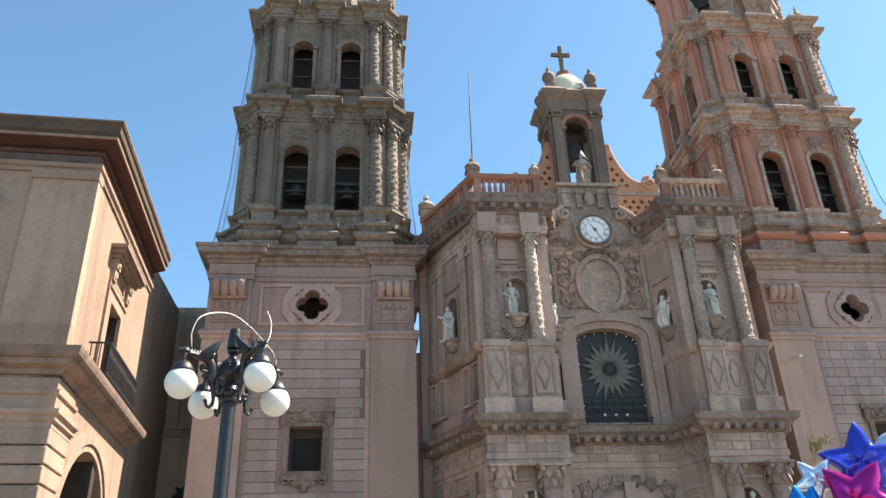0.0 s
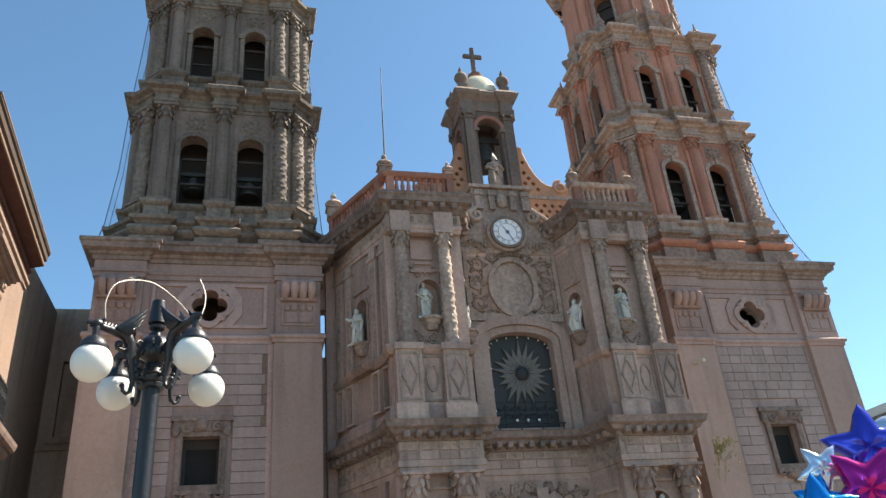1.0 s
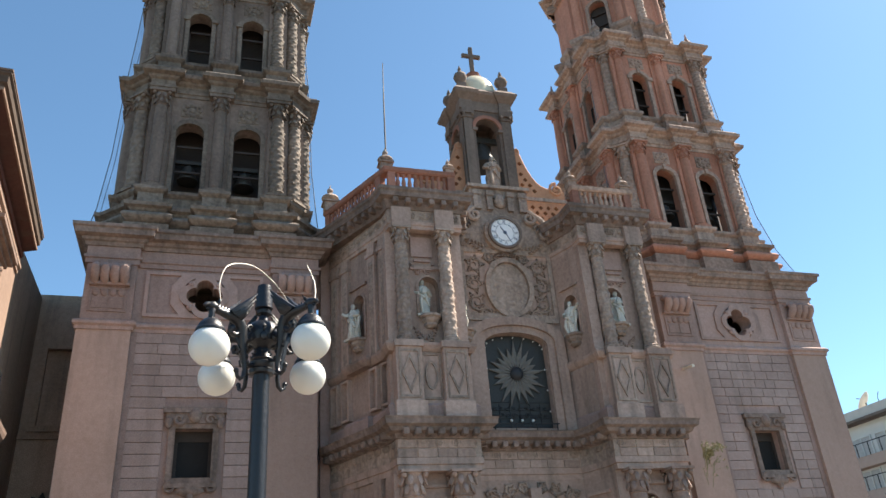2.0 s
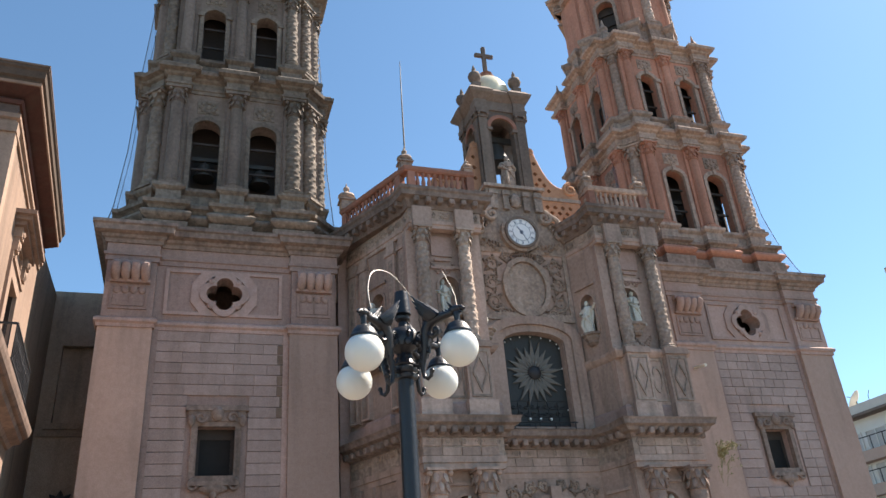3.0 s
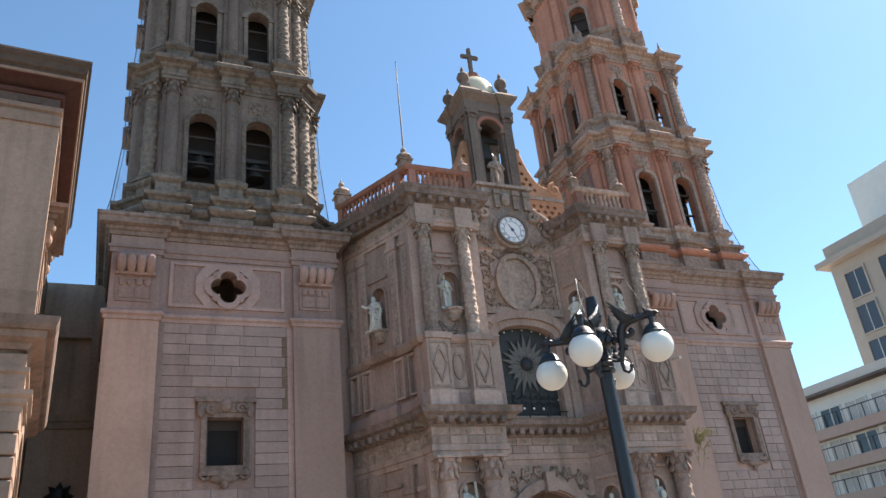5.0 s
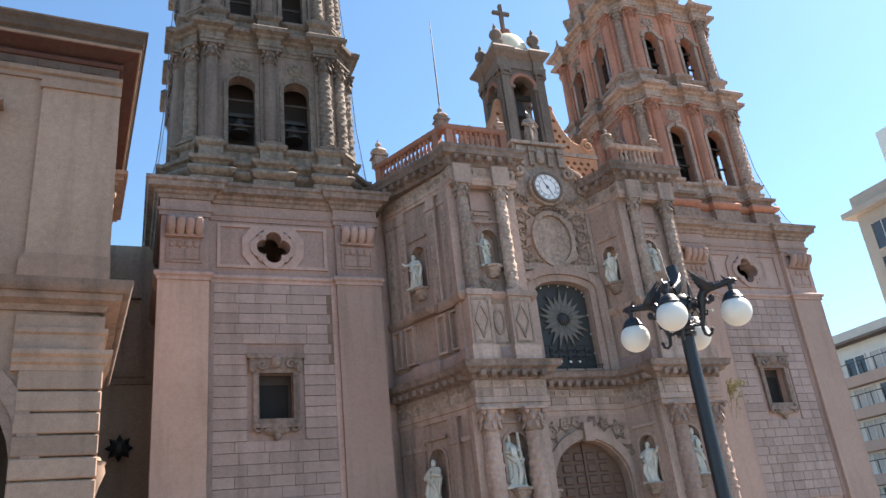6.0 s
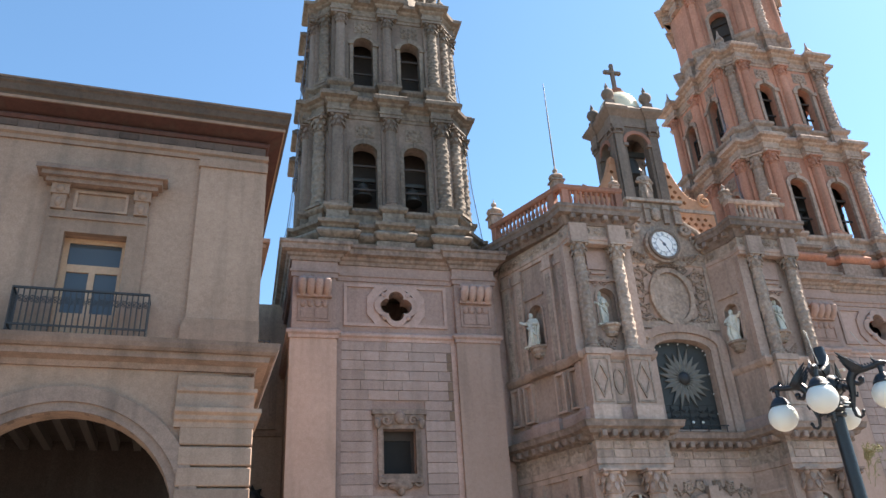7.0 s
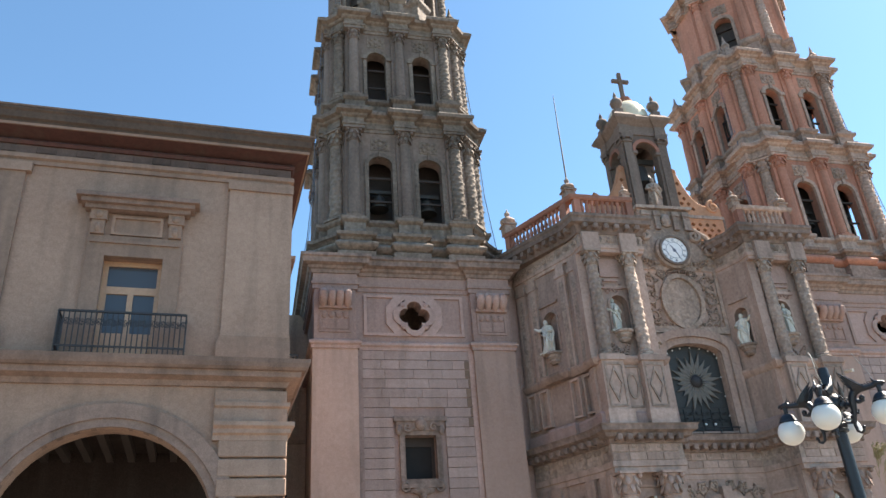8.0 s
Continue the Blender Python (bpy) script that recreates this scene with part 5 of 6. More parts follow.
# ---- perforated gable and bell-cote ----
GY = 27.6
for s in (-1, 1):
    gable = thing("perforated_gable", (AX + s * 2.0, GY, 17.0), "ochre gable wall pierced with small diamonds", "wall", "gable wings")
    n = 16
    top = [(1.0, 21.12), (1.2, 21.15)]
    for i in range(n + 1):
        f = i / n
        top.append((1.4 + 1.55 * f, 19.2 + 1.9 * (1 - f) ** 3.0))
    outline = [(1.0, 17.3), (3.35, 17.3), (3.35, 19.1), (3.2, 19.35), (2.95, 19.42)] + top[::-1][1:]
    outline = [(AX + s * x, z) for x, z in outline]
    holes = []
    for zi in range(12):
        for xi in range(6):
            x, z = 1.42 + xi * 0.36 + (0.18 if zi % 2 else 0), 17.72 + zi * 0.27
            lim = 19.1 + 1.9 * (1 - min(1, max(0, (x - 1.4) / 1.55))) ** 3.0
            if x < 3.2 and z + 0.22 < lim and not 18.38 < z < 18.9:
                r = 0.115
                holes.append([(AX + s * (x + dx), z + dz) for dx, dz in ((0, -r), (r, 0), (0, r), (-r, 0))])
    part("wall", plate(bmesh.new(), outline, holes, GY, GY + 0.28), ORANGE, gable)
    bm = bmesh.new()
    tube(bm, [(AX + s * x, GY + 0.12, z + 0.02) for x, z in top], 0.09, 8)
    curl(bm, AX + s * 1.3, 21.02, 0.16, 1.2, math.pi / 2, -s, 0.07, y=GY + 0.02)
    curl(bm, AX + s * 2.98, 19.22, 0.32, 1.7, math.pi / 2, s, 0.085, y=GY - 0.02)
    part("scroll_coping", bm, ORANGE, gable, smooth=True)
    part("string_band", boxed(*sorted((AX + s * 1.2, AX + s * 3.4)), GY - 0.06, GY + 0.3, 18.56, 18.72), CREST, gable)

BCY = 28.35
cote = thing("bell_cote", (AX, BCY, 18.7), "small six-sided stone bell-cote with a tiled dome", "bell tower")
CW, CD = 1.1, 0.98      # half width and half depth
quad = [(AX - CW, BCY - CD), (AX + CW, BCY - CD), (AX + CW, BCY + CD), (AX - CW, BCY + CD)]
part("base", sweep(bmesh.new(), quad, [(-0.9, 18.3), (0.08, 18.3), (0.08, 18.75), (0.0, 18.85), (-0.9, 18.85)], True), CREST, cote)
cplan = []
for p0, p1 in zip(quad, quad[1:] + quad[:1]):
    M, L = face_matrix(p0, p1)
    hw = 0.55 if L > 2.1 else 0.47
    bm = plate(bmesh.new(), rect(0.0, L, 18.8, 23.1), [arched(L / 2, hw, 18.86, 21.9)], 0.0, 0.42, M)
    part("wall", bm, COTE, cote)
    part("arch_moulding", ring(bmesh.new(), L / 2, hw, hw + 0.17, 21.9, -0.07, 0.05, M), BRICK, cote)
    for u in (0.22, L - 0.22):
        part("pier", boxed(u - 0.2, u + 0.2, -0.07, 0.1, 18.85, 22.75, M), COTE, cote)
        bm = boxed(u - 0.25, u + 0.25, -0.12, 0.1, 22.4, 22.5, M)
        box(bm, u - 0.3, u + 0.3, -0.16, 0.1, 22.62, 22.86, M)
        for q in (-1, 1):
            blob(bm, (u + q * 0.2, -0.14, 22.56), (0.08, 0.07, 0.09), M, 7, 5)
        part("pier_capital", bm, COTE, cote)
    for u in (L / 2 - hw - 0.05, L / 2 + hw + 0.05):
        part("impost", boxed(u - 0.12, u + 0.12, -0.1, 0.1, 21.76, 21.9, M), COTE, cote)
    cplan += breaks(p0, p1, [(0.001, 0.44, 0.09), (L - 0.44, L - 0.001, 0.09)])[1:-1]
clean_plan = []
for i, p in enumerate(cplan):
    # the breaks of two faces meet at one projecting corner
    if i % 8 == 0:
        a, b = Vector(cplan[i + 1]), Vector(cplan[i - 2])
        clean_plan.append(tuple((a + b) - Vector(p)))
    elif i % 8 in (2, 3, 4, 5):
        clean_plan.append(p)
part("vault", boxed(AX - CW + 0.05, AX + CW - 0.05, BCY - CD + 0.05, BCY + CD - 0.05, 22.9, 24.1), COTE, cote)
part("entablature", sweep(bmesh.new(), clean_plan, [(-0.2, 22.84), (0.06, 22.84), (0.06, 22.98), (0.02, 23.02), (0.02, 23.36), (0.08, 23.42), (0.14, 23.5), (0.26, 23.62), (0.31, 23.76), (0.24, 23.84), (0.1, 24.02), (-0.2, 24.12)], True), COTE, cote)
for x, y in quad:
    mm = Matrix.Translation((x + (0.12 if x < AX else -0.12), y + (0.12 if y < BCY else -0.12), 0))
    bm = boxed(-0.2, 0.2, -0.2, 0.2, 24.0, 24.34, mm)
    lathe(bm, [(0.1, 24.34), (0.12, 24.42), (0.26, 24.58), (0.31, 24.74), (0.26, 24.9), (0.12, 25.0), (0.08, 25.1), (0.1, 25.16), (0.01, 25.42)], 14, mm)
    part("urn", bm, COTE, cote, "dark ball-shaped stone urn", smooth=True)
bm = bmesh.new()
lathe(bm, [(1.0, 24.0), (1.0, 24.4), (0.92, 24.75), (0.74, 25.08), (0.5, 25.32), (0.3, 25.42)], 24, Matrix.Translation((AX, BCY, 0)))
part("dome", bm, DOMEGOLD, cote, "pale yellow glazed tile dome", smooth=True)
bm = lathe(bmesh.new(), [(0.42, 25.4), (0.42, 25.5), (0.28, 25.6), (0.32, 25.72), (0.12, 25.85)], 16, Matrix.Translation((AX, BCY, 0)))
part("lantern_cap", bm, BRICK, cote, smooth=True)
bm = boxed(AX - 0.09, AX + 0.09, BCY - 0.09, BCY + 0.09, 25.8, 27.4, bevel=0.02)
box(bm, AX - 0.46, AX + 0.46, BCY - 0.085, BCY + 0.085, 26.78, 26.97, bevel=0.02)
part("cross", bm, COTE, cote, "plain dark stone cross")
bell(Matrix.Translation((AX, BCY, 0)), 20.55, 0.66, "large dark bronze bell in the bell-cote")
statue((AX + 0.05, 27.5, 18.86), 1.7, 0, 0, "weathered brown stone saint at the foot of the bell-cote", CREST)

left_tower, left_base, LM = bell_tower(TWR_L, GREY, GREY_TRIM, False, "weathered grey stone baroque bell tower on a pink ashlar base")
right_tower, right_base, RM = bell_tower(TWR_R, RED, RED_TRIM, True, "red and pink stone baroque bell tower on an ashlar base")

# guy cables that hold the protective nets on the towers
for M, half, name in ((LM, 3.6, 0), (RM, 3.6, 1)):
    for s in (-1, 1):
        pts = [(s * 3.3, 1.9, 31.0), (s * 3.62, 1.9, 29.9), (s * 3.75, 1.8, 27.0), (s * 3.92, 1.7, 24.1), (s * 4.12, 1.5, 20.5), (s * 4.45, 1.2, 18.4), (s * 4.7, 0.9, 17.3), (s * 5.0, 0.5, 16.22)] if s > 0 and name else [(s * 3.3, 1.9, 31.0), (s * 3.62, 1.9, 29.9), (s * 3.75, 1.8, 27.0), (s * 3.92, 1.7, 24.1), (s * 4.02, 1.5, 20.5), (s * 4.25, 1.3, 17.8), (s * 4.5, 0.9, 16.2)]
        single("guy_cable", tube(bmesh.new(), pts, 0.018, 5, M), CABLE, "thin slack cable down the tower corner", "cable", group="tower cables")
        bm = bmesh.new()
        rows = [(bm.verts.new(M @ Vector((x, y, z))), bm.verts.new(M @ Vector((x - s * 0.35, y + 0.9, z))), bm.verts.new(M @ Vector((x - s * 0.95, y + 1.6, z)))) for x, y, z in pts]
        for p, q in zip(rows, rows[1:]):
            bm.faces.new((p[0], q[0], q[1], p[1]))
            bm.faces.new((p[1], q[1], q[2], p[2]))
        single("safety_net", bm, NET, "fine blue-grey protective net slung down the tower corner", "net", group="tower nets")
        pts = [(x - s * 0.12 + 0.05 * math.sin(i), y + 0.5, z) for i, (x, y, z) in enumerate(pts)]
        single("guy_cable", tube(bmesh.new(), pts, 0.012, 5, M), CABLE, "thin slack cable down the tower corner", "cable", group="tower cables")

# ---- arcaded palace beside the church ----
PAL = Matrix.Translation((-6.88, 19.12, 0)) @ Matrix.Rotation(radians(3.7), 4, 'Z')
palace = thing("arcaded_palace", PAL, "two-storey stone palace with arcade, balconies and deep eaves", "building")
BAY = 5.95           # from pier to pier along the front
NB = 4
front_len = 1.6 + BAY * NB
side_len = 8.2
ARCH_R, ARCH_Z = 2.38, 4.52


def palace_face(M, length, openings):
    """One face in local x (0 to length) and z: wall with arches below and doors above."""
    holes = []
    for c, r, dw in openings:
        holes.append(arched(c, r, 0.02, ARCH_Z if r > 2 else 4.7, r, 20))
        holes.append(rect(c - dw, c + dw, 8.6, 11.25))
    bm = plate(bmesh.new(), rect(0, length, 0, 14.6), holes, 0.0, 0.62, M)
    return part("wall", bm, SANDY, palace)


FM = PAL @ Matrix.Translation((-front_len, 0, 0))
SM = PAL @ Matrix.Rotation(math.pi / 2, 4, 'Z')
fo = [(front_len - 3.85 - BAY * k, ARCH_R, 0.72) for k in range(NB)]
so = [(3.95, 2.33, 0.72)]
palace_face(FM, front_len, fo)
palace_face(SM, side_len, so)
# interior faces in the plaster whose colour carries the arcade's shade
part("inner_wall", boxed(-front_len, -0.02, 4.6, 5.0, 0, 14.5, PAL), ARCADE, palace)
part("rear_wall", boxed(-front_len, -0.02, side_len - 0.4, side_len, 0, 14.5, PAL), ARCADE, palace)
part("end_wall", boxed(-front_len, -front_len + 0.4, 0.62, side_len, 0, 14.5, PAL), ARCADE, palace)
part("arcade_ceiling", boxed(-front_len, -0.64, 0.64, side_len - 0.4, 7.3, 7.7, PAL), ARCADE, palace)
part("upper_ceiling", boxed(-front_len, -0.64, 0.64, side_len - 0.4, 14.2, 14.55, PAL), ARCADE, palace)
beam_mesh = mesh_from("ceiling_beam", boxed(-0.09, 0.09, 0.64, 4.6, 7.06, 7.3), BEAM)
for i in range(44):
    place("ceiling_beam", beam_mesh, palace, PAL @ Matrix.Translation((-0.9 - 0.56 * i, 0, 0)))
part("inner_door", boxed(-4.6, -3.4, 4.5, 4.62, 0, 3.6, PAL), WOOD, palace)
part("inner_sign_board", boxed(-4.9, -3.3, 4.45, 4.62, 4.3, 4.75, PAL), IRON_DULL, palace)

PL = [(-front_len, side_len), (-front_len, 0.0), (0.0, 0.0), (0.0, side_len)]


def pal_course(name, prof, mat, label=""):
    return part(name, sweep(bmesh.new(), PL, prof, False, PAL), mat, palace, label)


pal_course("balcony_cornice", [(-0.2, 7.9), (0.08, 7.9), (0.14, 8.02), (0.38, 8.08), (0.42, 8.24), (-0.2, 8.24)], SANDY_MID, "stained projecting stone cornice")
pal_course("balcony_ledge", [(-0.2, 8.22), (0.5, 8.22), (0.56, 8.28), (0.6, 8.38), (0.62, 8.48), (-0.2, 8.52)], SANDY_MID)
pal_course("capital_moulding", [(-0.2, 13.72), (0.06, 13.72), (0.06, 13.84), (0.13, 13.88), (0.13, 14.0), (-0.2, 14.02)], SANDY)
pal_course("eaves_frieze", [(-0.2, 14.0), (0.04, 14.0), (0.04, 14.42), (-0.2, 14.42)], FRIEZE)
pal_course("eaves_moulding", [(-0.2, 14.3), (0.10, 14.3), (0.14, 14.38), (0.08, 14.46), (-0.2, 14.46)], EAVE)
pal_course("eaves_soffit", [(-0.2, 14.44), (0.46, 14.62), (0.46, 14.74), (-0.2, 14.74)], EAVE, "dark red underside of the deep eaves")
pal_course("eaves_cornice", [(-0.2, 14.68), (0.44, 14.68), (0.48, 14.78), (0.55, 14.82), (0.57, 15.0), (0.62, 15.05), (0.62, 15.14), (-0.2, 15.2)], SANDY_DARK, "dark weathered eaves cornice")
# lip in the paler wall stone, so the light it catches is in its colour
pal_course("eaves_lip", [(0.3, 14.62), (0.5, 14.62), (0.51, 14.69), (0.3, 14.69)], SANDY)
pal_course("roof_edge", [(0.2, 15.12), (0.64, 15.12), (0.64, 15.17), (0.2, 15.2)], SANDY_MID)
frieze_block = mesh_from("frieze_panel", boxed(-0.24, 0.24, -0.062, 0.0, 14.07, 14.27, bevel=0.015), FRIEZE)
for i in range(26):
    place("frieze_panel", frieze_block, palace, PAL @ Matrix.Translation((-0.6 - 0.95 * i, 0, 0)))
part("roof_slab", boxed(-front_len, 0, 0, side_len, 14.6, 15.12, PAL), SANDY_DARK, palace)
# corner pilasters, piers with bands
for k, (x0, x1) in enumerate([(-1.6, 0.0)] + [(-front_len + 1.6 + 0.0 + BAY * j - 0.0 - 1.4, -front_len + 1.6 + BAY * j - 0.72) for j in range(NB)]):
    top_w = (x0, x1) if k == 0 else ((x0 + x1) / 2 - 0.34, (x0 + x1) / 2 + 0.34)
    part("upper_pilaster", boxed(top_w[0], top_w[1] + (0.1 if k == 0 else 0), -0.1, 0.3, 9.2, 13.72, PAL), SANDY, palace)
    bm = boxed(top_w[0] - 0.1, top_w[1] + 0.12, -0.18, 0.3, 8.5, 9.08, PAL)
    box(bm, top_w[0] - 0.04, top_w[1] + 0.12, -0.14, 0.3, 9.06, 9.2, PAL)
    part("pilaster_base", bm, SANDY, palace)
    bm = boxed(top_w[0] - 0.05, top_w[1] + 0.12, -0.16, 0.3, 13.46, 13.73, PAL)
    part("pilaster_cap", bm, SANDY, palace)
pier_blk = mesh_from("pier_block", boxed(-0.8, 0.8, -0.12, 0.3, 0.02, 0.43, bevel=0.025), SANDY)
side_blk = mesh_from("pier_block", boxed(-0.1, 1.5, -0.12, 0.3, 0.02, 0.43, bevel=0.025), SANDY)
for j in range(15):
    z = 6.62 - 0.45 * (j + 1)
    place("pier_block", pier_blk, palace, PAL @ Matrix.Translation((-0.82 + 0.14, 0, z)))
    place("pier_block", side_blk, palace, SM @ Matrix.Translation((0.0, 0, z)))
IMP = [(-1.62, 0.0), (0.0, 0.0), (0.0, 1.55)]
part("impost", sweep(bmesh.new(), IMP, [(-0.2, 6.58), (0.13, 6.58), (0.13, 6.7), (0.2, 6.74), (0.2, 6.84), (0.28, 6.9), (0.28, 7.0), (0.12, 7.04), (-0.2, 7.04)], False, PAL), SANDY, palace)
part("impost_block", sweep(bmesh.new(), IMP, [(-0.2, 7.02), (0.11, 7.02), (0.11, 7.36), (0.17, 7.4), (0.17, 7.5), (0.09, 7.52), (0.09, 7.8), (-0.2, 7.8)], False, PAL), SANDY, palace)


def balcony(M, c, hw, dw):
    """Door with surround and hood, and an iron balcony in front of it."""
    bm = plate(bmesh.new(), rect(c - dw - 0.42, c + dw + 0.42, 8.62, 11.8), [rect(c - dw + 0.02, c + dw - 0.02, 8.5 + 0.14, 11.23)], -0.08, 0.1, M)
    box(bm, c - dw - 0.36, c + dw + 0.36, -0.13, 0.05, 11.58, 11.66, M)
    sur = part("door_surround", bm, SANDY, palace)
    bm = boxed(c - dw - 0.78, c + dw + 0.78, -0.5, 0.1, 12.72, 12.84, M)
    box(bm, c - dw - 0.66, c + dw + 0.66, -0.4, 0.1, 12.6, 12.72, M)
    box(bm, c - dw - 0.56, c + dw + 0.56, -0.28, 0.1, 12.48, 12.6, M)
    part("hood", bm, SANDY_MID, palace, "projecting stone hood over a balcony door")
    bm = plate(bmesh.new(), rect(c - 0.62, c + 0.62, 11.85, 12.4), [rect(c - 0.55, c + 0.55, 11.92, 12.33)], -0.07, 0.05, M)
    part("hood_panel", bm, SANDY, palace)
    for s in (-1, 1):
        x = c + s * (dw + 0.22)
        bm = boxed(x - 0.2, x + 0.2, -0.2, 0.1, 12.2, 12.5, M)
        box(bm, x - 0.16, x + 0.16, -0.15, 0.1, 11.82, 12.2, M)
        blob(bm, (x, -0.18, 12.33), (0.12, 0.08, 0.11), M)
        blob(bm, (x, -0.14, 11.98), (0.09, 0.07, 0.14), M)
        part("hood_bracket", bm, SANDY, palace)
    # timber door leaves with glass and transom
    d = plate(bmesh.new(), rect(c - dw, c + dw, 8.6, 11.25), [rect(c - dw + 0.13, c + dw - 0.13, 10.55, 11.12), rect(c - dw + 0.15, c - 0.07, 9.3, 10.35), rect(c + 0.07, c + dw - 0.15, 9.3, 10.35)], 0.30, 0.40, M)
    dd = part("balcony_door", d, OAK, palace, "honey-coloured timber balcony door with transom")
    part("pane", boxed(c - dw + 0.1, c + dw - 0.1, 0.345, 0.36, 9.25, 11.16, M), BLUEGLASS, dd)
    for s in (-1, 1):
        part("door_panel", boxed(c + s * 0.36 - 0.2, c + s * 0.36 + 0.2, 0.27, 0.31, 8.75, 9.18, M), OAK, dd)
    # iron railing
    y0 = -0.58
    rail = part("balcony_rail", boxed(c - hw, c + hw, y0 - 0.025, y0 + 0.025, 9.48, 9.53, M), IRON_DULL, palace, "black wrought-iron balcony railing")
    bm = boxed(c - hw, c + hw, y0 - 0.02, y0 + 0.02, 8.62, 8.66, M)
    for s in (-1, 1):
        box(bm, c + s * hw - 0.02, c + s * hw + 0.02, y0, 0.05, 9.48, 9.53, M)
        box(bm, c + s * hw - 0.02, c + s * hw + 0.02, y0, 0.05, 8.62, 8.66, M)
    part("lower_rail", bm, IRON_DULL, rail)
    barm = mesh_from("bar", boxed(-0.014, 0.014, -0.014, 0.014, 8.5, 9.50), IRON_DULL)
    n = int(2 * hw / 0.115)
    for i in range(n + 1):
        place("bar", barm, rail, M @ Matrix.Translation((c - hw + 2 * hw * i / n, y0, 0)))
    for s in (-1, 1):
        for i in range(1, 5):
            place("bar", barm, rail, M @ Matrix.Translation((c + s * hw, y0 + 0.125 * i, 0)))
    bm = bmesh.new()
    for i in range(n):
        x = c - hw + 2 * hw * (i + 0.5) / n
        curl(bm, x, 9.28, 0.05, 1.3, 0, 1 if i % 2 else -1, 0.012, M, y=y0)
        curl(bm, x, 9.2, 0.045, 1.3, math.pi, -1 if i % 2 else 1, 0.012, M, y=y0)
    part("scroll_band", bm, IRON_DULL, rail)


for c, r, dw in fo:
    balcony(FM, c, 1.42, dw)
    part("arch", ring(bmesh.new(), c, ARCH_R, ARCH_R + 0.2, ARCH_Z, -0.06, 0.2, FM), SANDY_MID, palace)
    part("arch_moulding", ring(bmesh.new(), c, ARCH_R + 0.2, ARCH_R + 0.55, ARCH_Z, -0.11, 0.2, FM), SANDY_MID, palace)
for c, r, dw in so:
    balcony(SM, c, 1.9, dw)
    part("arch", ring(bmesh.new(), c, r, r + 0.2, ARCH_Z, -0.06, 0.2, SM), SANDY, palace)
    part("arch_moulding", ring(bmesh.new(), c, r + 0.2, r + 0.5, ARCH_Z, -0.12, 0.2, SM), SANDY, palace)
bm = bmesh.new()
box(bm, 6.6, 8.0, -0.3, 0.2, 5.1, 5.4, SM)
lathe(bm, [(0.1, 4.6), (0.28, 4.9), (0.34, 5.1), (0.5, 5.5), (0.46, 5.7), (0.52, 5.8)], 14, SM @ Matrix.Translation((7.3, -0.1, 0)))
for q in range(5):
    blob(bm, (7.05 + 0.12 * q, -0.34, 5.75 + 0.08 * (q % 2)), 0.13, SM)
part("carved_corbel", bm, SANDY, palace, "carved stone corbel at the arch springing", smooth=True)

# ---- old wall and rendered house between palace and church ----
back = thing("old_house", (-8.5, 33.0, 0), "old brown house with a blind window in the side lane", "building")
bm = plate(bmesh.new(), rect(-16, -4.6, 9.9, 15.7), [rect(-7.25, -5.95, 10.3, 13.4)], 33.5, 34.0)
part("wall", bm, OLDWALL, back)
part("blind_window", boxed(-7.25, -5.95, 33.75, 33.95, 10.3, 13.4), OLDWALL, back)
part("window_frame", plate(bmesh.new(), rect(-7.5, -5.7, 10.1, 13.65), [rect(-7.23, -5.97, 10.32, 13.38)], 33.42, 33.6), OLDWALL, back)
part("lower_wall", boxed(-16, -4.6, 33.4, 34.0, 0, 9.8), RENDER_WALL, back)
part("ledge", boxed(-16, -4.6, 33.3, 34.0, 9.78, 9.94), OLDWALL, back)
part("roof", boxed(-16, -4.6, 34.0, 40, 15.3, 15.66), OLDWALL, back)
part("side_wall", boxed(-16, -7.75, 27.72, 33.4, 0, 15.5), OLDWALL, back)
lant = thing("wall_lantern", (-6.45, 32.9, 6.7), "dark iron star-shaped wall lantern", "lantern")
bm = bmesh.new()
for i in range(8):
    a = 2 * math.pi * i / 8
    mm = Matrix.Translation((-6.5, 32.9, 7.28)) @ Matrix.Rotation(a, 4, 'Y')
    lathe(bm, [(0.17, 0.2), (0.01, 0.5)], 4, mm)
blob(bm, (-6.5, 32.9, 7.28), 0.3)
part("star", bm, IRON_DULL, lant)
part("bracket", tube(bmesh.new(), [(-6.5, 32.9, 7.3), (-6.5, 33.2, 7.5), (-6.5, 33.42, 7.5)], 0.03, 7), IRON_DULL, lant)

# ---- buildings beyond the right tower ----
def block(name, x0, x1, y0, y1, h, label, mat):
    b = thing(name, (x0, y0, 0), label, "building")
    part("wall", boxed(x0, x1, y0, y1, 0, h), mat, b)
    return b


off = block("office_block", 72.0, 96, 22, 60, 36.0, "tall beige office block with a flat cornice", CREAMWALL)
part("cornice", boxed(70.8, 97, 21, 61, 34.9, 35.6), CREAMWALL, off)
part("parapet", boxed(71.9, 96, 22, 60.1, 35.6, 37.4), CREAMWALL, off)
part("roof_room", boxed(76, 94, 30, 57, 37, 45.1), WHITEWALL, off)
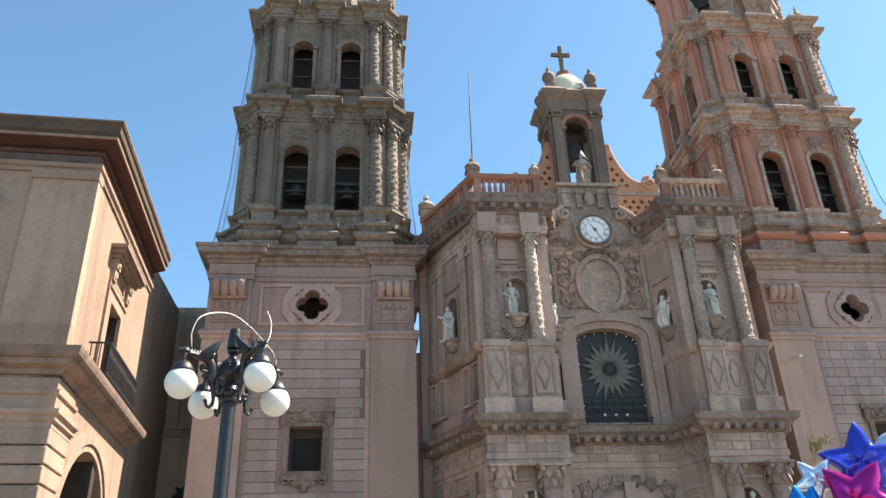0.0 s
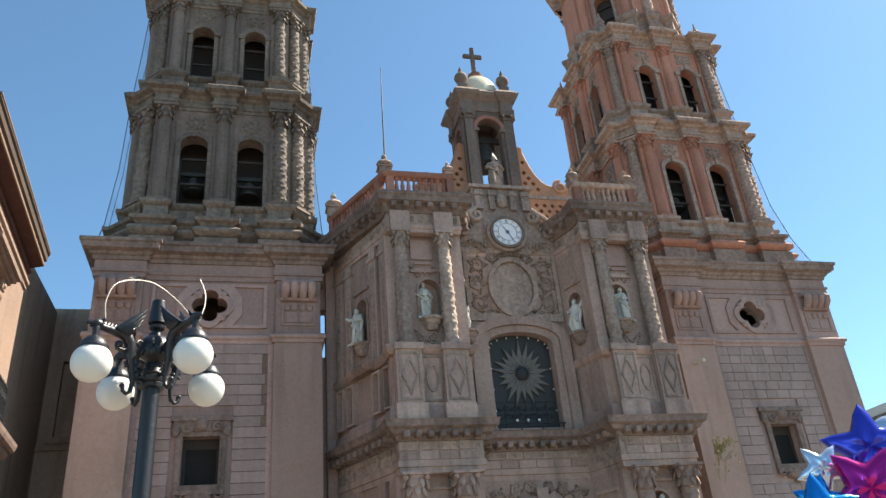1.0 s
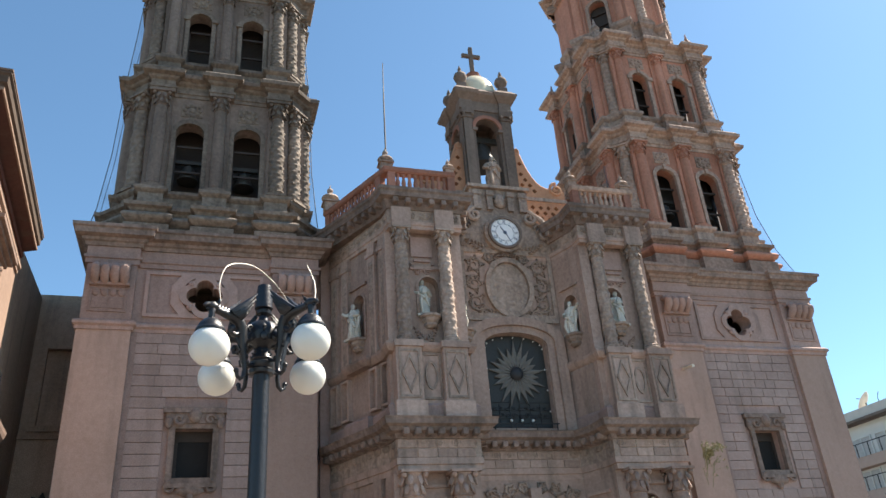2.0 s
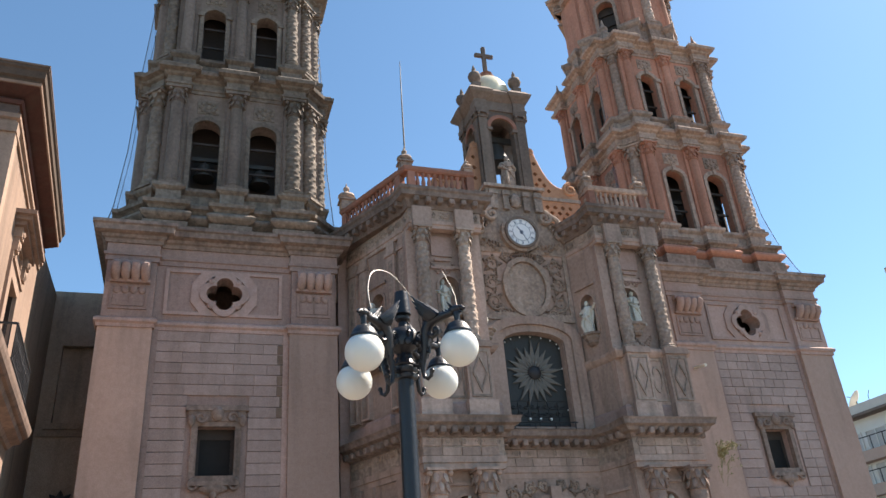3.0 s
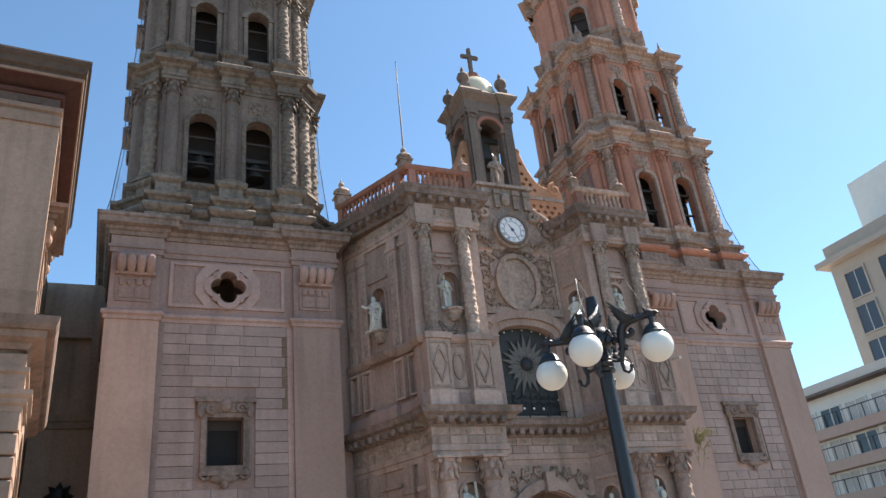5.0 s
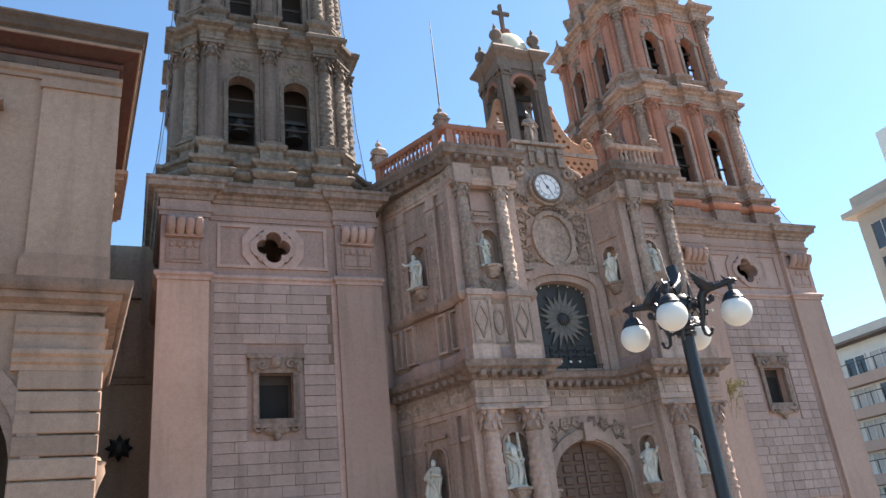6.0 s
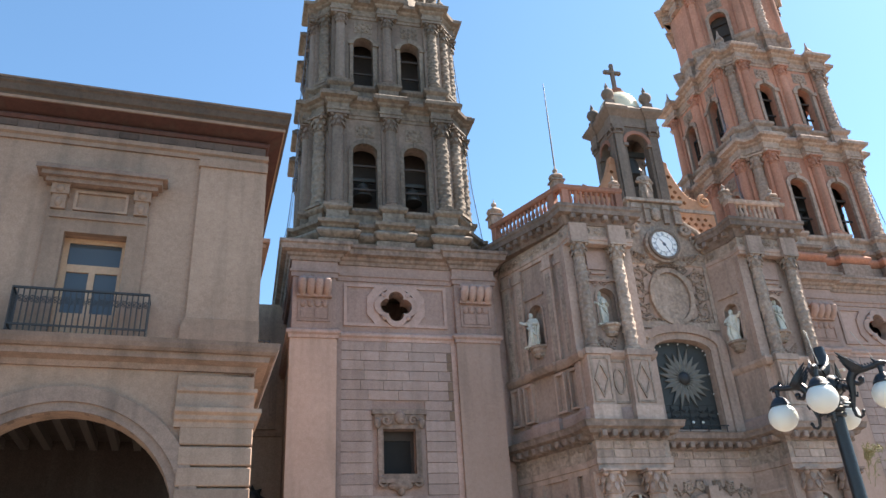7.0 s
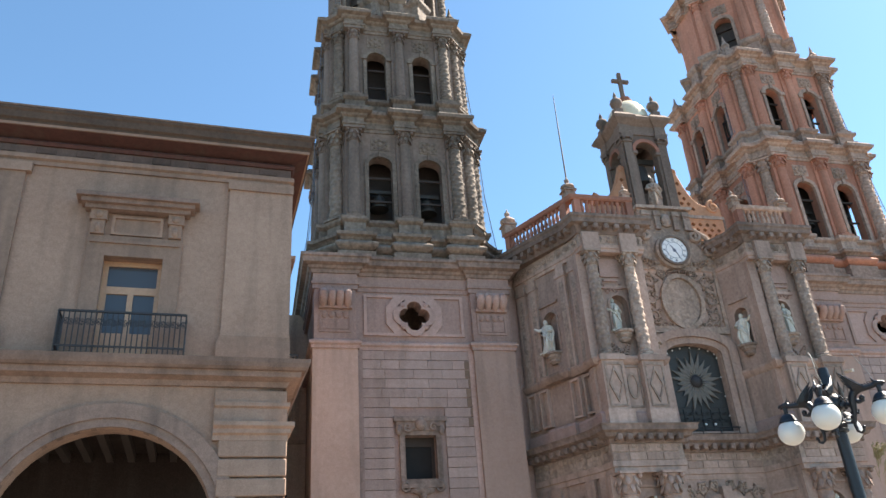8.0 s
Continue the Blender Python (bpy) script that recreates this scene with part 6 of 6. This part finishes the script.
for iz in range(8):
    for k in range(7):
        y1, z = 58.4 - k * 4.6, 30.2 - iz * 4.1
        mm = Matrix.Translation((72.0, y1, 0)) @ Matrix.Rotation(-math.pi / 2, 4, 'Z')
        w = part("window", plate(bmesh.new(), rect(-0.2, 2.7, z - 0.2, z + 3.3), [rect(0, 2.5, z, z + 3.1)], -0.2, 0.1), CREAMWALL, off, m=mm)
        part("pane", boxed(0, 2.5, -0.06, 0.02, z, z + 3.1), BLUEGLASS, w, m=mm)
        part("mullion", boxed(1.2, 1.3, -0.12, 0.02, z, z + 3.1), CONCRETE, w, m=mm)
ap = block("apartment_house", 61.0, 84, 26, 84, 17.4, "pale apartment house with glazed balconies and a roof terrace", WHITEWALL)
part("roof_band", boxed(60.2, 84, 26, 84, 18.85, 19.75), CONCRETE, ap)
part("roof_edge", boxed(60.0, 84, 26, 84.2, 18.6, 18.85), GREY, ap)
part("roof_storey", boxed(61.4, 84, 26, 84, 17.0, 18.7), WHITEWALL, ap)
for iz in range(5):
    z = 14.8 - 3.1 * iz
    part("balcony_slab", boxed(59.9, 61.2, 26, 84, z - 0.5, z + 0.5), TERRACE, ap)
    bm = bmesh.new()
    for i in range(38):
        box(bm, 59.95, 60.02, 27 + i * 1.5, 27.06 + i * 1.5, z + 0.5, z + 1.75)
    box(bm, 59.94, 60.03, 26, 84, z + 1.7, z + 1.78)
    part("railing", bm, IRON_DULL, ap)
    for i in range(18):
        mm = Matrix.Translation((61.0, 83.0 - i * 3.1, 0)) @ Matrix.Rotation(-math.pi / 2, 4, 'Z')
        w = part("window", plate(bmesh.new(), rect(0, 2.6, z + 0.5, z + 2.5), [rect(0.12, 1.25, z + 0.62, z + 2.38), rect(1.35, 2.48, z + 0.62, z + 2.38)], -0.16, 0.1), WHITEWALL, ap, m=mm)
        part("pane", boxed(0.1, 2.5, -0.04, 0.03, z + 0.6, z + 2.4), BLUEGLASS if (i * 3 + iz) % 4 == 0 else CURTAIN, w, m=mm)
dish = thing("satellite_dish", (62.5, 62.6, 19.75), "pale satellite dish on a short roof mast", "satellite dish")
DM = Matrix.Translation((62.5, 62.6, 20.75)) @ Matrix.Rotation(radians(-50), 4, 'X') @ Matrix.Rotation(radians(-25), 4, 'Y')
part("reflector", lathe(bmesh.new(), [(0.05, -0.02), (0.45, 0.03), (0.8, 0.14), (1.02, 0.27), (1.05, 0.25), (0.8, 0.09), (0.4, -0.03)], 24, DM), CONCRETE, dish, smooth=True)
part("feed_arm", tube(bmesh.new(), [DM @ Vector((0.6, 0, 0.08)), DM @ Vector((0.5, 0, 0.6)), DM @ Vector((0.05, 0, 0.95))], 0.04, 6), IRON_DULL, dish)
part("mast", tube(bmesh.new(), [(62.5, 62.6, 19.7), (62.5, 62.6, 20.7)], 0.06, 8), IRON_DULL, dish)
single("antenna", tube(bmesh.new(), [(62.5, 61.0, 19.7), (62.5, 61.0, 20.8), (62.5, 60.7, 21.3)], 0.035, 5), IRON_DULL, "thin bent roof antenna", "antenna")

# ---- street lamp ----
LX, LY, GZ = -0.72, 7.84, 4.085
lamp = thing("street_lamp", (LX, LY, 0), "black cast-iron street lamp with four white globes", "street lamp")
LM0 = Matrix.Translation((LX, LY, 0))
bm = lathe(bmesh.new(), [(0.26, 0), (0.26, 0.2), (0.2, 0.3), (0.2, 0.7), (0.13, 0.85), (0.1, 1.0), (0.078, 1.1), (0.069, 3.9), (0.068, 4.0)], 20)
part("pole", bm, IRON, lamp, m=LM0, smooth=True)
bm = lathe(bmesh.new(), [(0.07, 3.97), (0.1, 3.98), (0.105, 4.01), (0.088, 4.025), (0.1, 4.04), (0.1, 4.075), (0.085, 4.09), (0.096, 4.105), (0.074, 4.15), (0.062, 4.2), (0.08, 4.22), (0.128, 4.25), (0.142, 4.3), (0.132, 4.37), (0.1, 4.42), (0.045, 4.44), (0.035, 4.49), (0.062, 4.51), (0.066, 4.535), (0.05, 4.55), (0.076, 4.56), (0.07, 4.66), (0.058, 4.77), (0.01, 4.775)], 24)
part("capital", bm, IRON, lamp, m=LM0, smooth=True)
bm = bmesh.new()
for i in range(8):
    mm = Matrix.Rotation(2 * math.pi * i / 8, 4, 'Z')
    leafy(bm, (0.07, 4.1), (0.055, 4.21), 0.022, 0.014, mm, 0.0, 3)
    curl(bm, 0.15, 4.33, 0.04, 1.3, 0, 1, 0.012, mm)
    blob(bm, (0.14, 0.0, 4.27), (0.026, 0.036, 0.042), mm, 7, 5)
part("leaf_collar", bm, IRON, lamp, m=LM0, smooth=True)


def griffin_arm(ang, dz):
    """A winged beast rearing from the post, its tail curled below, with a globe hung from its jaw."""
    mm = LM0 @ Matrix.Translation((0, 0, dz)) @ Matrix.Rotation(ang, 4, 'Z')
    bm = bmesh.new()
    body = [(0.262, 0, 3.955), (0.258, 0, 3.915), (0.225, 0, 3.895), (0.192, 0, 3.92), (0.180, 0, 3.99), (0.196, 0, 4.07), (0.215, 0, 4.15), (0.222, 0, 4.23), (0.232, 0, 4.31), (0.268, 0, 4.37), (0.33, 0, 4.395), (0.40, 0, 4.395), (0.47, 0, 4.40), (0.53, 0, 4.41)]
    tube(bm, body, [0.016, 0.016, 0.016, 0.018, 0.02, 0.024, 0.032, 0.042, 0.048, 0.05, 0.046, 0.036, 0.03, 0.03], 12)
    blob(bm, (0.268, 0, 3.955), 0.022, u=8, v=6)
    # head with brow, jaw and pricked ears
    blob(bm, (0.535, 0, 4.42), (0.062, 0.04, 0.038))
    tube(bm, [(0.56, 0, 4.425), (0.60, 0, 4.42), (0.625, 0, 4.405)], [0.028, 0.022, 0.01], 8)
    tube(bm, [(0.56, 0, 4.40), (0.60, 0, 4.385)], [0.02, 0.008], 7)
    for q in (-1, 1):
        tube(bm, [(0.51, q * 0.025, 4.445), (0.485, q * 0.04, 4.49)], [0.016, 0.003], 6)
    for i in range(5):
        tube(bm, [(0.36 + 0.03 * i, 0, 4.425), (0.345 + 0.03 * i, 0, 4.455)], [0.014, 0.003], 5)
    # fore-paw curled under the breast, scales on the haunch, stays to the post
    tube(bm, [(0.25, 0, 4.28), (0.30, 0, 4.245), (0.345, 0, 4.26), (0.35, 0, 4.30), (0.325, 0, 4.315)], [0.03, 0.024, 0.02, 0.02, 0.016], 8)
    blob(bm, (0.335, 0, 4.29), 0.034, u=9, v=7)
    tube(bm, [(0.21, 0, 4.15), (0.255, 0, 4.12), (0.265, 0, 4.165)], [0.022, 0.016, 0.012], 7)
    for i in range(5):
        z = 4.04 + 0.05 * i
        blob(bm, (0.17 + 0.012 * i, 0, z), (0.028, 0.03, 0.022), u=7, v=5)
    tube(bm, [(0.08, 0, 4.29), (0.15, 0, 4.25), (0.21, 0, 4.22)], [0.03, 0.026, 0.03], 8)
    tube(bm, [(0.07, 0, 4.05), (0.13, 0, 4.03), (0.185, 0, 4.02)], [0.022, 0.014, 0.016], 7)
    arm = part("arm", bm, IRON, lamp, "cast-iron winged griffin arm", m=mm, smooth=True)
    for s in (-1, 1):
        bm = bmesh.new()
        for i, (tx, tz, r0) in enumerate(((0.165, 4.62, 0.032), (0.172, 4.57, 0.032), (0.186, 4.52, 0.03), (0.204, 4.475, 0.028), (0.228, 4.43, 0.024))):
            bx, bz = 0.375 - 0.02 * i, 4.405 - 0.006 * i
            mx, mz = (bx + tx) / 2 + 0.015, (bz + tz) / 2 - 0.03 + 0.006 * i
            spread = 0.035 + 0.30 * (bx - tx)
            tube(bm, [(bx, s * 0.035, bz), (mx, s * (0.045 + spread * 0.4), mz), (tx, s * spread, tz)], [0.024, r0, 0.004], 7)
        part("wing", bm, IRON, arm, "feathered cast-iron wing", m=mm, smooth=True)
    bm = lathe(bmesh.new(), [(0.018, GZ + 0.33), (0.032, GZ + 0.30), (0.024, GZ + 0.27), (0.026, GZ + 0.23), (0.06, GZ + 0.215), (0.085, GZ + 0.19), (0.104, GZ + 0.155), (0.112, GZ + 0.135), (0.118, GZ + 0.13), (0.118, GZ + 0.115)], 18, Matrix.Translation((0.545, 0, 0)))
    part("fitter", bm, IRON, arm, m=mm, smooth=True)
    bm = bmesh.new()
    blob(bm, (0.545, 0, GZ), 0.157, u=32, v=20)
    part("globe", bm, OPAL, lamp, "round white opal glass globe", m=mm, smooth=True)


for i in range(4):
    griffin_arm(math.pi / 4 + math.pi / 2 * i - 0.1, 0.04 if i == 3 else 0.0)
wire_pts = [(LX + x, LY + y, z) for x, y, z in ((-0.36, -0.35, 4.46), (-0.375, -0.33, 4.64), (-0.31, -0.24, 4.84), (-0.10, 0.04, 4.98), (0.10, 0.2, 4.9), (0.27, 0.38, 4.76), (0.38, 0.47, 4.62), (0.38, 0.42, 4.44))]
wire_two = [(LX + x, LY + y, z) for x, y, z in ((0.37, -0.36, 4.45), (0.40, -0.28, 4.62), (0.39, -0.2, 4.78), (0.34, -0.17, 4.92))]


def smooth_line(pts, n=6):
    """A Catmull-Rom line through the points."""
    v = [Vector(p) for p in pts]
    v = [v[0] * 2 - v[1]] + v + [v[-1] * 2 - v[-2]]
    out = []
    for a, b, c, d in zip(v, v[1:], v[2:], v[3:]):
        for i in range(n):
            f = i / n
            out.append(0.5 * (2 * b + (c - a) * f + (2 * a - 5 * b + 4 * c - d) * f * f + (3 * b - a - 3 * c + d) * f ** 3))
    return out + [v[-2]]


part("loose_wire", tube(bmesh.new(), smooth_line(wire_pts), 0.005, 5), WIRE, lamp, "pale loose wire looped over the arms")
part("loose_wire", tube(bmesh.new(), smooth_line(wire_two), 0.0035, 5), WIRE, lamp)

# ---- foil balloons ----
def star_balloon(at, r, turn, tilt, mat, label, points=5):
    bm = bmesh.new()
    n = points * 2
    rings = []
    for f in (0.0, 0.35, 0.65, 0.88, 1.0):
        ring_v = []
        for s in (-1, 1):
            row = []
            for i in range(n * 3):
                a = 2 * math.pi * i / (n * 3) + math.pi / 2
                ph = (i % 6) / 6
                tri = abs(ph * 2 - 1)
                rr = r * (0.52 + 0.48 * tri ** 1.6)
                th = 0.30 * r * math.sqrt(max(0, 1 - f ** 2)) * (0.75 + 0.35 * (1 - tri))
                row.append((rr * f * math.cos(a), s * th, rr * f * math.sin(a)))
            ring_v.append(row)
        rings.append(ring_v)
    for s in (0, 1):
        prev = None
        c = bm.verts.new(rings[0][s][0])
        for k in range(1, len(rings)):
            cur = [bm.verts.new(p) for p in rings[k][s]]
            m_ = len(cur)
            for i in range(m_):
                j = (i + 1) % m_
                bm.faces.new((c, cur[i], cur[j]) if prev is None else (prev[i], cur[i], cur[j], prev[j]))
            prev = cur
    bmesh.ops.remove_doubles(bm, verts=bm.verts, dist=1e-4)
    return single("foil_balloon", bm, mat, label, "balloon", Matrix.Translation(at) @ Matrix.Rotation(radians(turn), 4, 'Z') @ Matrix.Rotation(radians(tilt), 4, 'Y'), "bunch of balloons", smooth=True)

# rain spout of the red tower and dry weeds on the ledge beside it
spout = thing("rain_spout", (17.8, 28.45, 11.5), "pale stone rain spout jutting from the red tower", "rain spout")
bm = bmesh.new()
tube(bm, [(17.8, 28.5, 11.5), (17.8, 28.1, 11.45), (17.8, 27.6, 11.36)], [0.08, 0.075, 0.07], 8)
part("channel", bm, MARBLE, spout)
bm = bmesh.new()
wr = random.Random(31)
for i in range(70):
    x, y = 16.75 + wr.uniform(-0.15, 0.15), 26.6 + wr.uniform(-0.1, 0.1)
    z = 7.5 - (wr.uniform(0, 1.1) if i % 3 == 0 else 0)
    h = wr.uniform(0.1, 0.45)
    dx, dy = wr.uniform(-0.25, 0.9) * (0.4 if i % 2 else 1.0), wr.uniform(-0.35, 0.05)
    tip = (x + dx, y + dy, z + h)
    tube(bm, [(x, y, z - 0.1), (x + dx * 0.4, y + dy * 0.4, z + h * 0.7), tip], [0.008, 0.01, 0.004], 4)
    for k in range(3):
        lx, lz = wr.uniform(-0.08, 0.08), wr.uniform(-0.1, 0.06)
        tube(bm, [tip, (tip[0] + lx * 0.5, tip[1] - 0.03, tip[2] + lz * 0.5), (tip[0] + lx, tip[1] - 0.04, tip[2] + lz)], [0.006, 0.02, 0.004], 4)
single("dry_weeds", bm, WEED, "dry yellow-green weeds growing from a stone ledge", "weeds", kind="stuff")

def balloon_string(ob, at):
    bm = tube(bmesh.new(), [(at[0], at[1], at[2] - 0.2), (5.26, 7.06, 1.9), (5.3, 7.1, 0.05)], 0.003, 4)
    place("string", mesh_from("string", bm, WIRE), ob)


def round_balloon(at, r, mat, label):
    bm = bmesh.new()
    blob(bm, (0, 0, 0), (r, r * 0.55, r), Matrix.Rotation(radians(-38), 4, "Z"), u=24, v=16)
    tube(bm, [(0, 0, -r), (0, 0, -r * 1.15)], [0.01, 0.02], 6)
    ob = single("foil_balloon", bm, mat, label, "balloon", Matrix.Translation(at), "bunch of balloons", smooth=True)
    balloon_string(ob, at)


BLUE_FOIL, MAGENTA_FOIL, CYAN_FOIL = foil("blue_foil", (0.055, 0.075, 0.50)), foil("magenta_foil", (0.52, 0.02, 0.22)), foil("cyan_foil", (0.0, 0.24, 0.62))
SILVER_FOIL, VIOLET_FOIL = foil("silver_foil", (0.62, 0.70, 0.78)), foil("violet_foil", (0.16, 0.08, 0.42))
for at, r, turn, tilt, mat, label in (
        ((5.46, 7.1, 3.14), 0.41, -36, 2, BLUE_FOIL, "shiny blue star-shaped foil balloon"),
        ((5.20, 6.93, 2.76), 0.42, -44, 36, MAGENTA_FOIL, "shiny magenta star-shaped foil balloon"),
        ((5.03, 7.25, 3.01), 0.24, -30, 38, SILVER_FOIL, "pale silver-blue star foil balloon"),
        ((4.57, 6.85, 2.58), 0.33, -28, 0, CYAN_FOIL, "shiny cyan star-shaped foil balloon"),
        ((4.88, 7.2, 2.72), 0.24, -40, 12, CYAN_FOIL, "small cyan star foil balloon partly hidden"),
        ((6.14, 7.3, 3.15), 0.36, -50, -12, BLUE_FOIL, "deep blue star foil balloon"),
        ((5.84, 6.9, 2.56), 0.30, -38, 14, CYAN_FOIL, "cyan star foil balloon under a violet one")):
    balloon_string(star_balloon(at, r, turn, tilt, mat, label), at)
round_balloon((5.79, 6.95, 2.84), 0.23, VIOLET_FOIL, "round dark violet foil balloon")
round_balloon((6.13, 7.5, 3.32), 0.22, SILVER_FOIL, "round silver foil balloon behind the stars")
round_balloon((5.43, 6.75, 2.46), 0.27, SILVER_FOIL, "round silver printed foil balloon")
single("balloon_weight", lathe(bmesh.new(), [(0.12, 0.0), (0.13, 0.08), (0.04, 0.14)], 14, Matrix.Translation((5.3, 7.1, 0))), BLUE_FOIL, "small weight that anchors the balloon strings", "weight")

# ---- parasol ----
UX, UY, UZ = -7.9, 7.9, 2.98
par = thing("parasol", (UX, UY, 0), "coral red market parasol with a ribbed canopy", "parasol")
bm = bmesh.new()
tip = bm.verts.new((UX, UY, UZ))
rows = []
for f in (0.12, 0.4, 0.7, 1.0):
    row = []
    for i in range(32):
        a = 2 * math.pi * i / 32
        sag = 0.05 * f * (1 - abs(math.cos(4 * a)))
        row.append(bm.verts.new((UX + 1.55 * f * math.cos(a) * (1 - 0.04 * (1 - abs(math.cos(4 * a)))), UY + 1.55 * f * math.sin(a), UZ - 0.5 * f - sag)))
    rows.append(row)
for i in range(32):
    j = (i + 1) % 32
    bm.faces.new((tip, rows[0][i], rows[0][j]))
    for p, q in zip(rows, rows[1:]):
        bm.faces.new((p[i], q[i], q[j], p[j]))
low = [bm.verts.new((v.co.x, v.co.y, v.co.z - 0.16)) for v in rows[-1]]
for i in range(32):
    j = (i + 1) % 32
    bm.faces.new((rows[-1][i], low[i], low[j], rows[-1][j]))
canopy = part("canopy", bm, CANVAS, par, smooth=False)
mod = canopy.modifiers.new("thickness", "SOLIDIFY")
mod.thickness = 0.012
part("pole", tube(bmesh.new(), [(UX, UY, 0.06), (UX, UY, UZ - 0.02)], 0.024, 10), WHITEWALL, par)
part("foot", lathe(bmesh.new(), [(0.3, 0), (0.3, 0.08), (0.06, 0.12)], 16, Matrix.Translation((UX, UY, 0))), CONCRETE, par)
for i in range(8):
    a = 2 * math.pi * i / 8
    part("rib", tube(bmesh.new(), [(UX, UY, UZ - 0.05), (UX + 1.5 * math.cos(a), UY + 1.5 * math.sin(a), UZ - 0.55)], 0.008, 5), WHITEWALL, par)

# ---- ashlar blocks on the tower bases, last ----
def block_set(sizes, side):
    """Blocks of several lengths; side is half the upright joint."""
    return {L: mesh_from("block", boxed(-L / 2 + side, L / 2 - side, -0.042, 0.06, 0.009, 0.371, bevel=side + 0.002), ASHLAR) for L in sizes}


def ashlar(base, M, seed, block_mesh):
    r = random.Random(seed)
    for k in range(24):
        z = 12.28 - 0.38 * (k + 1)
        spans = [(-2.14, 2.14)]
        if z + 0.38 > 6.66 and z < 9.72:
            spans = [(-2.14, -1.0), (1.0, 2.14)]
        for x0, x1 in spans:
            x = x0
            while x < x1 - 0.2:
                L = r.choice(sorted(block_mesh))
                rest = x1 - x - L
                if rest < 0.45:
                    L = x1 - x
                near = min(block_mesh, key=lambda q: abs(q - L))
                place("block", block_mesh[near], base, M @ Matrix.Translation((x + L / 2, 0, z)) @ Matrix.Diagonal((L / near, 1, 1, 1)))
                x += L


ashlar(left_base, LM, 3, block_set((0.72, 0.86, 1.0, 1.14), 0.005))
ashlar(right_base, RM, 8, block_set((0.5, 0.6, 0.7), 0.007))

# dark stained quoins beside the pilaster of the grey tower
quoin_long = mesh_from("quoin", boxed(-0.27, 0.0, -0.052, 0.05, 0.014, 0.366, bevel=0.014), QUOIN)
quoin_short = mesh_from("quoin", boxed(-0.16, 0.0, -0.052, 0.05, 0.014, 0.366, bevel=0.014), QUOIN)
for k in range(1, 8):
    z = 12.28 - 0.38 * (k + 1)
    place("quoin", quoin_long if k % 3 else quoin_short, left_base, LM @ Matrix.Translation((2.2, 0, z)))
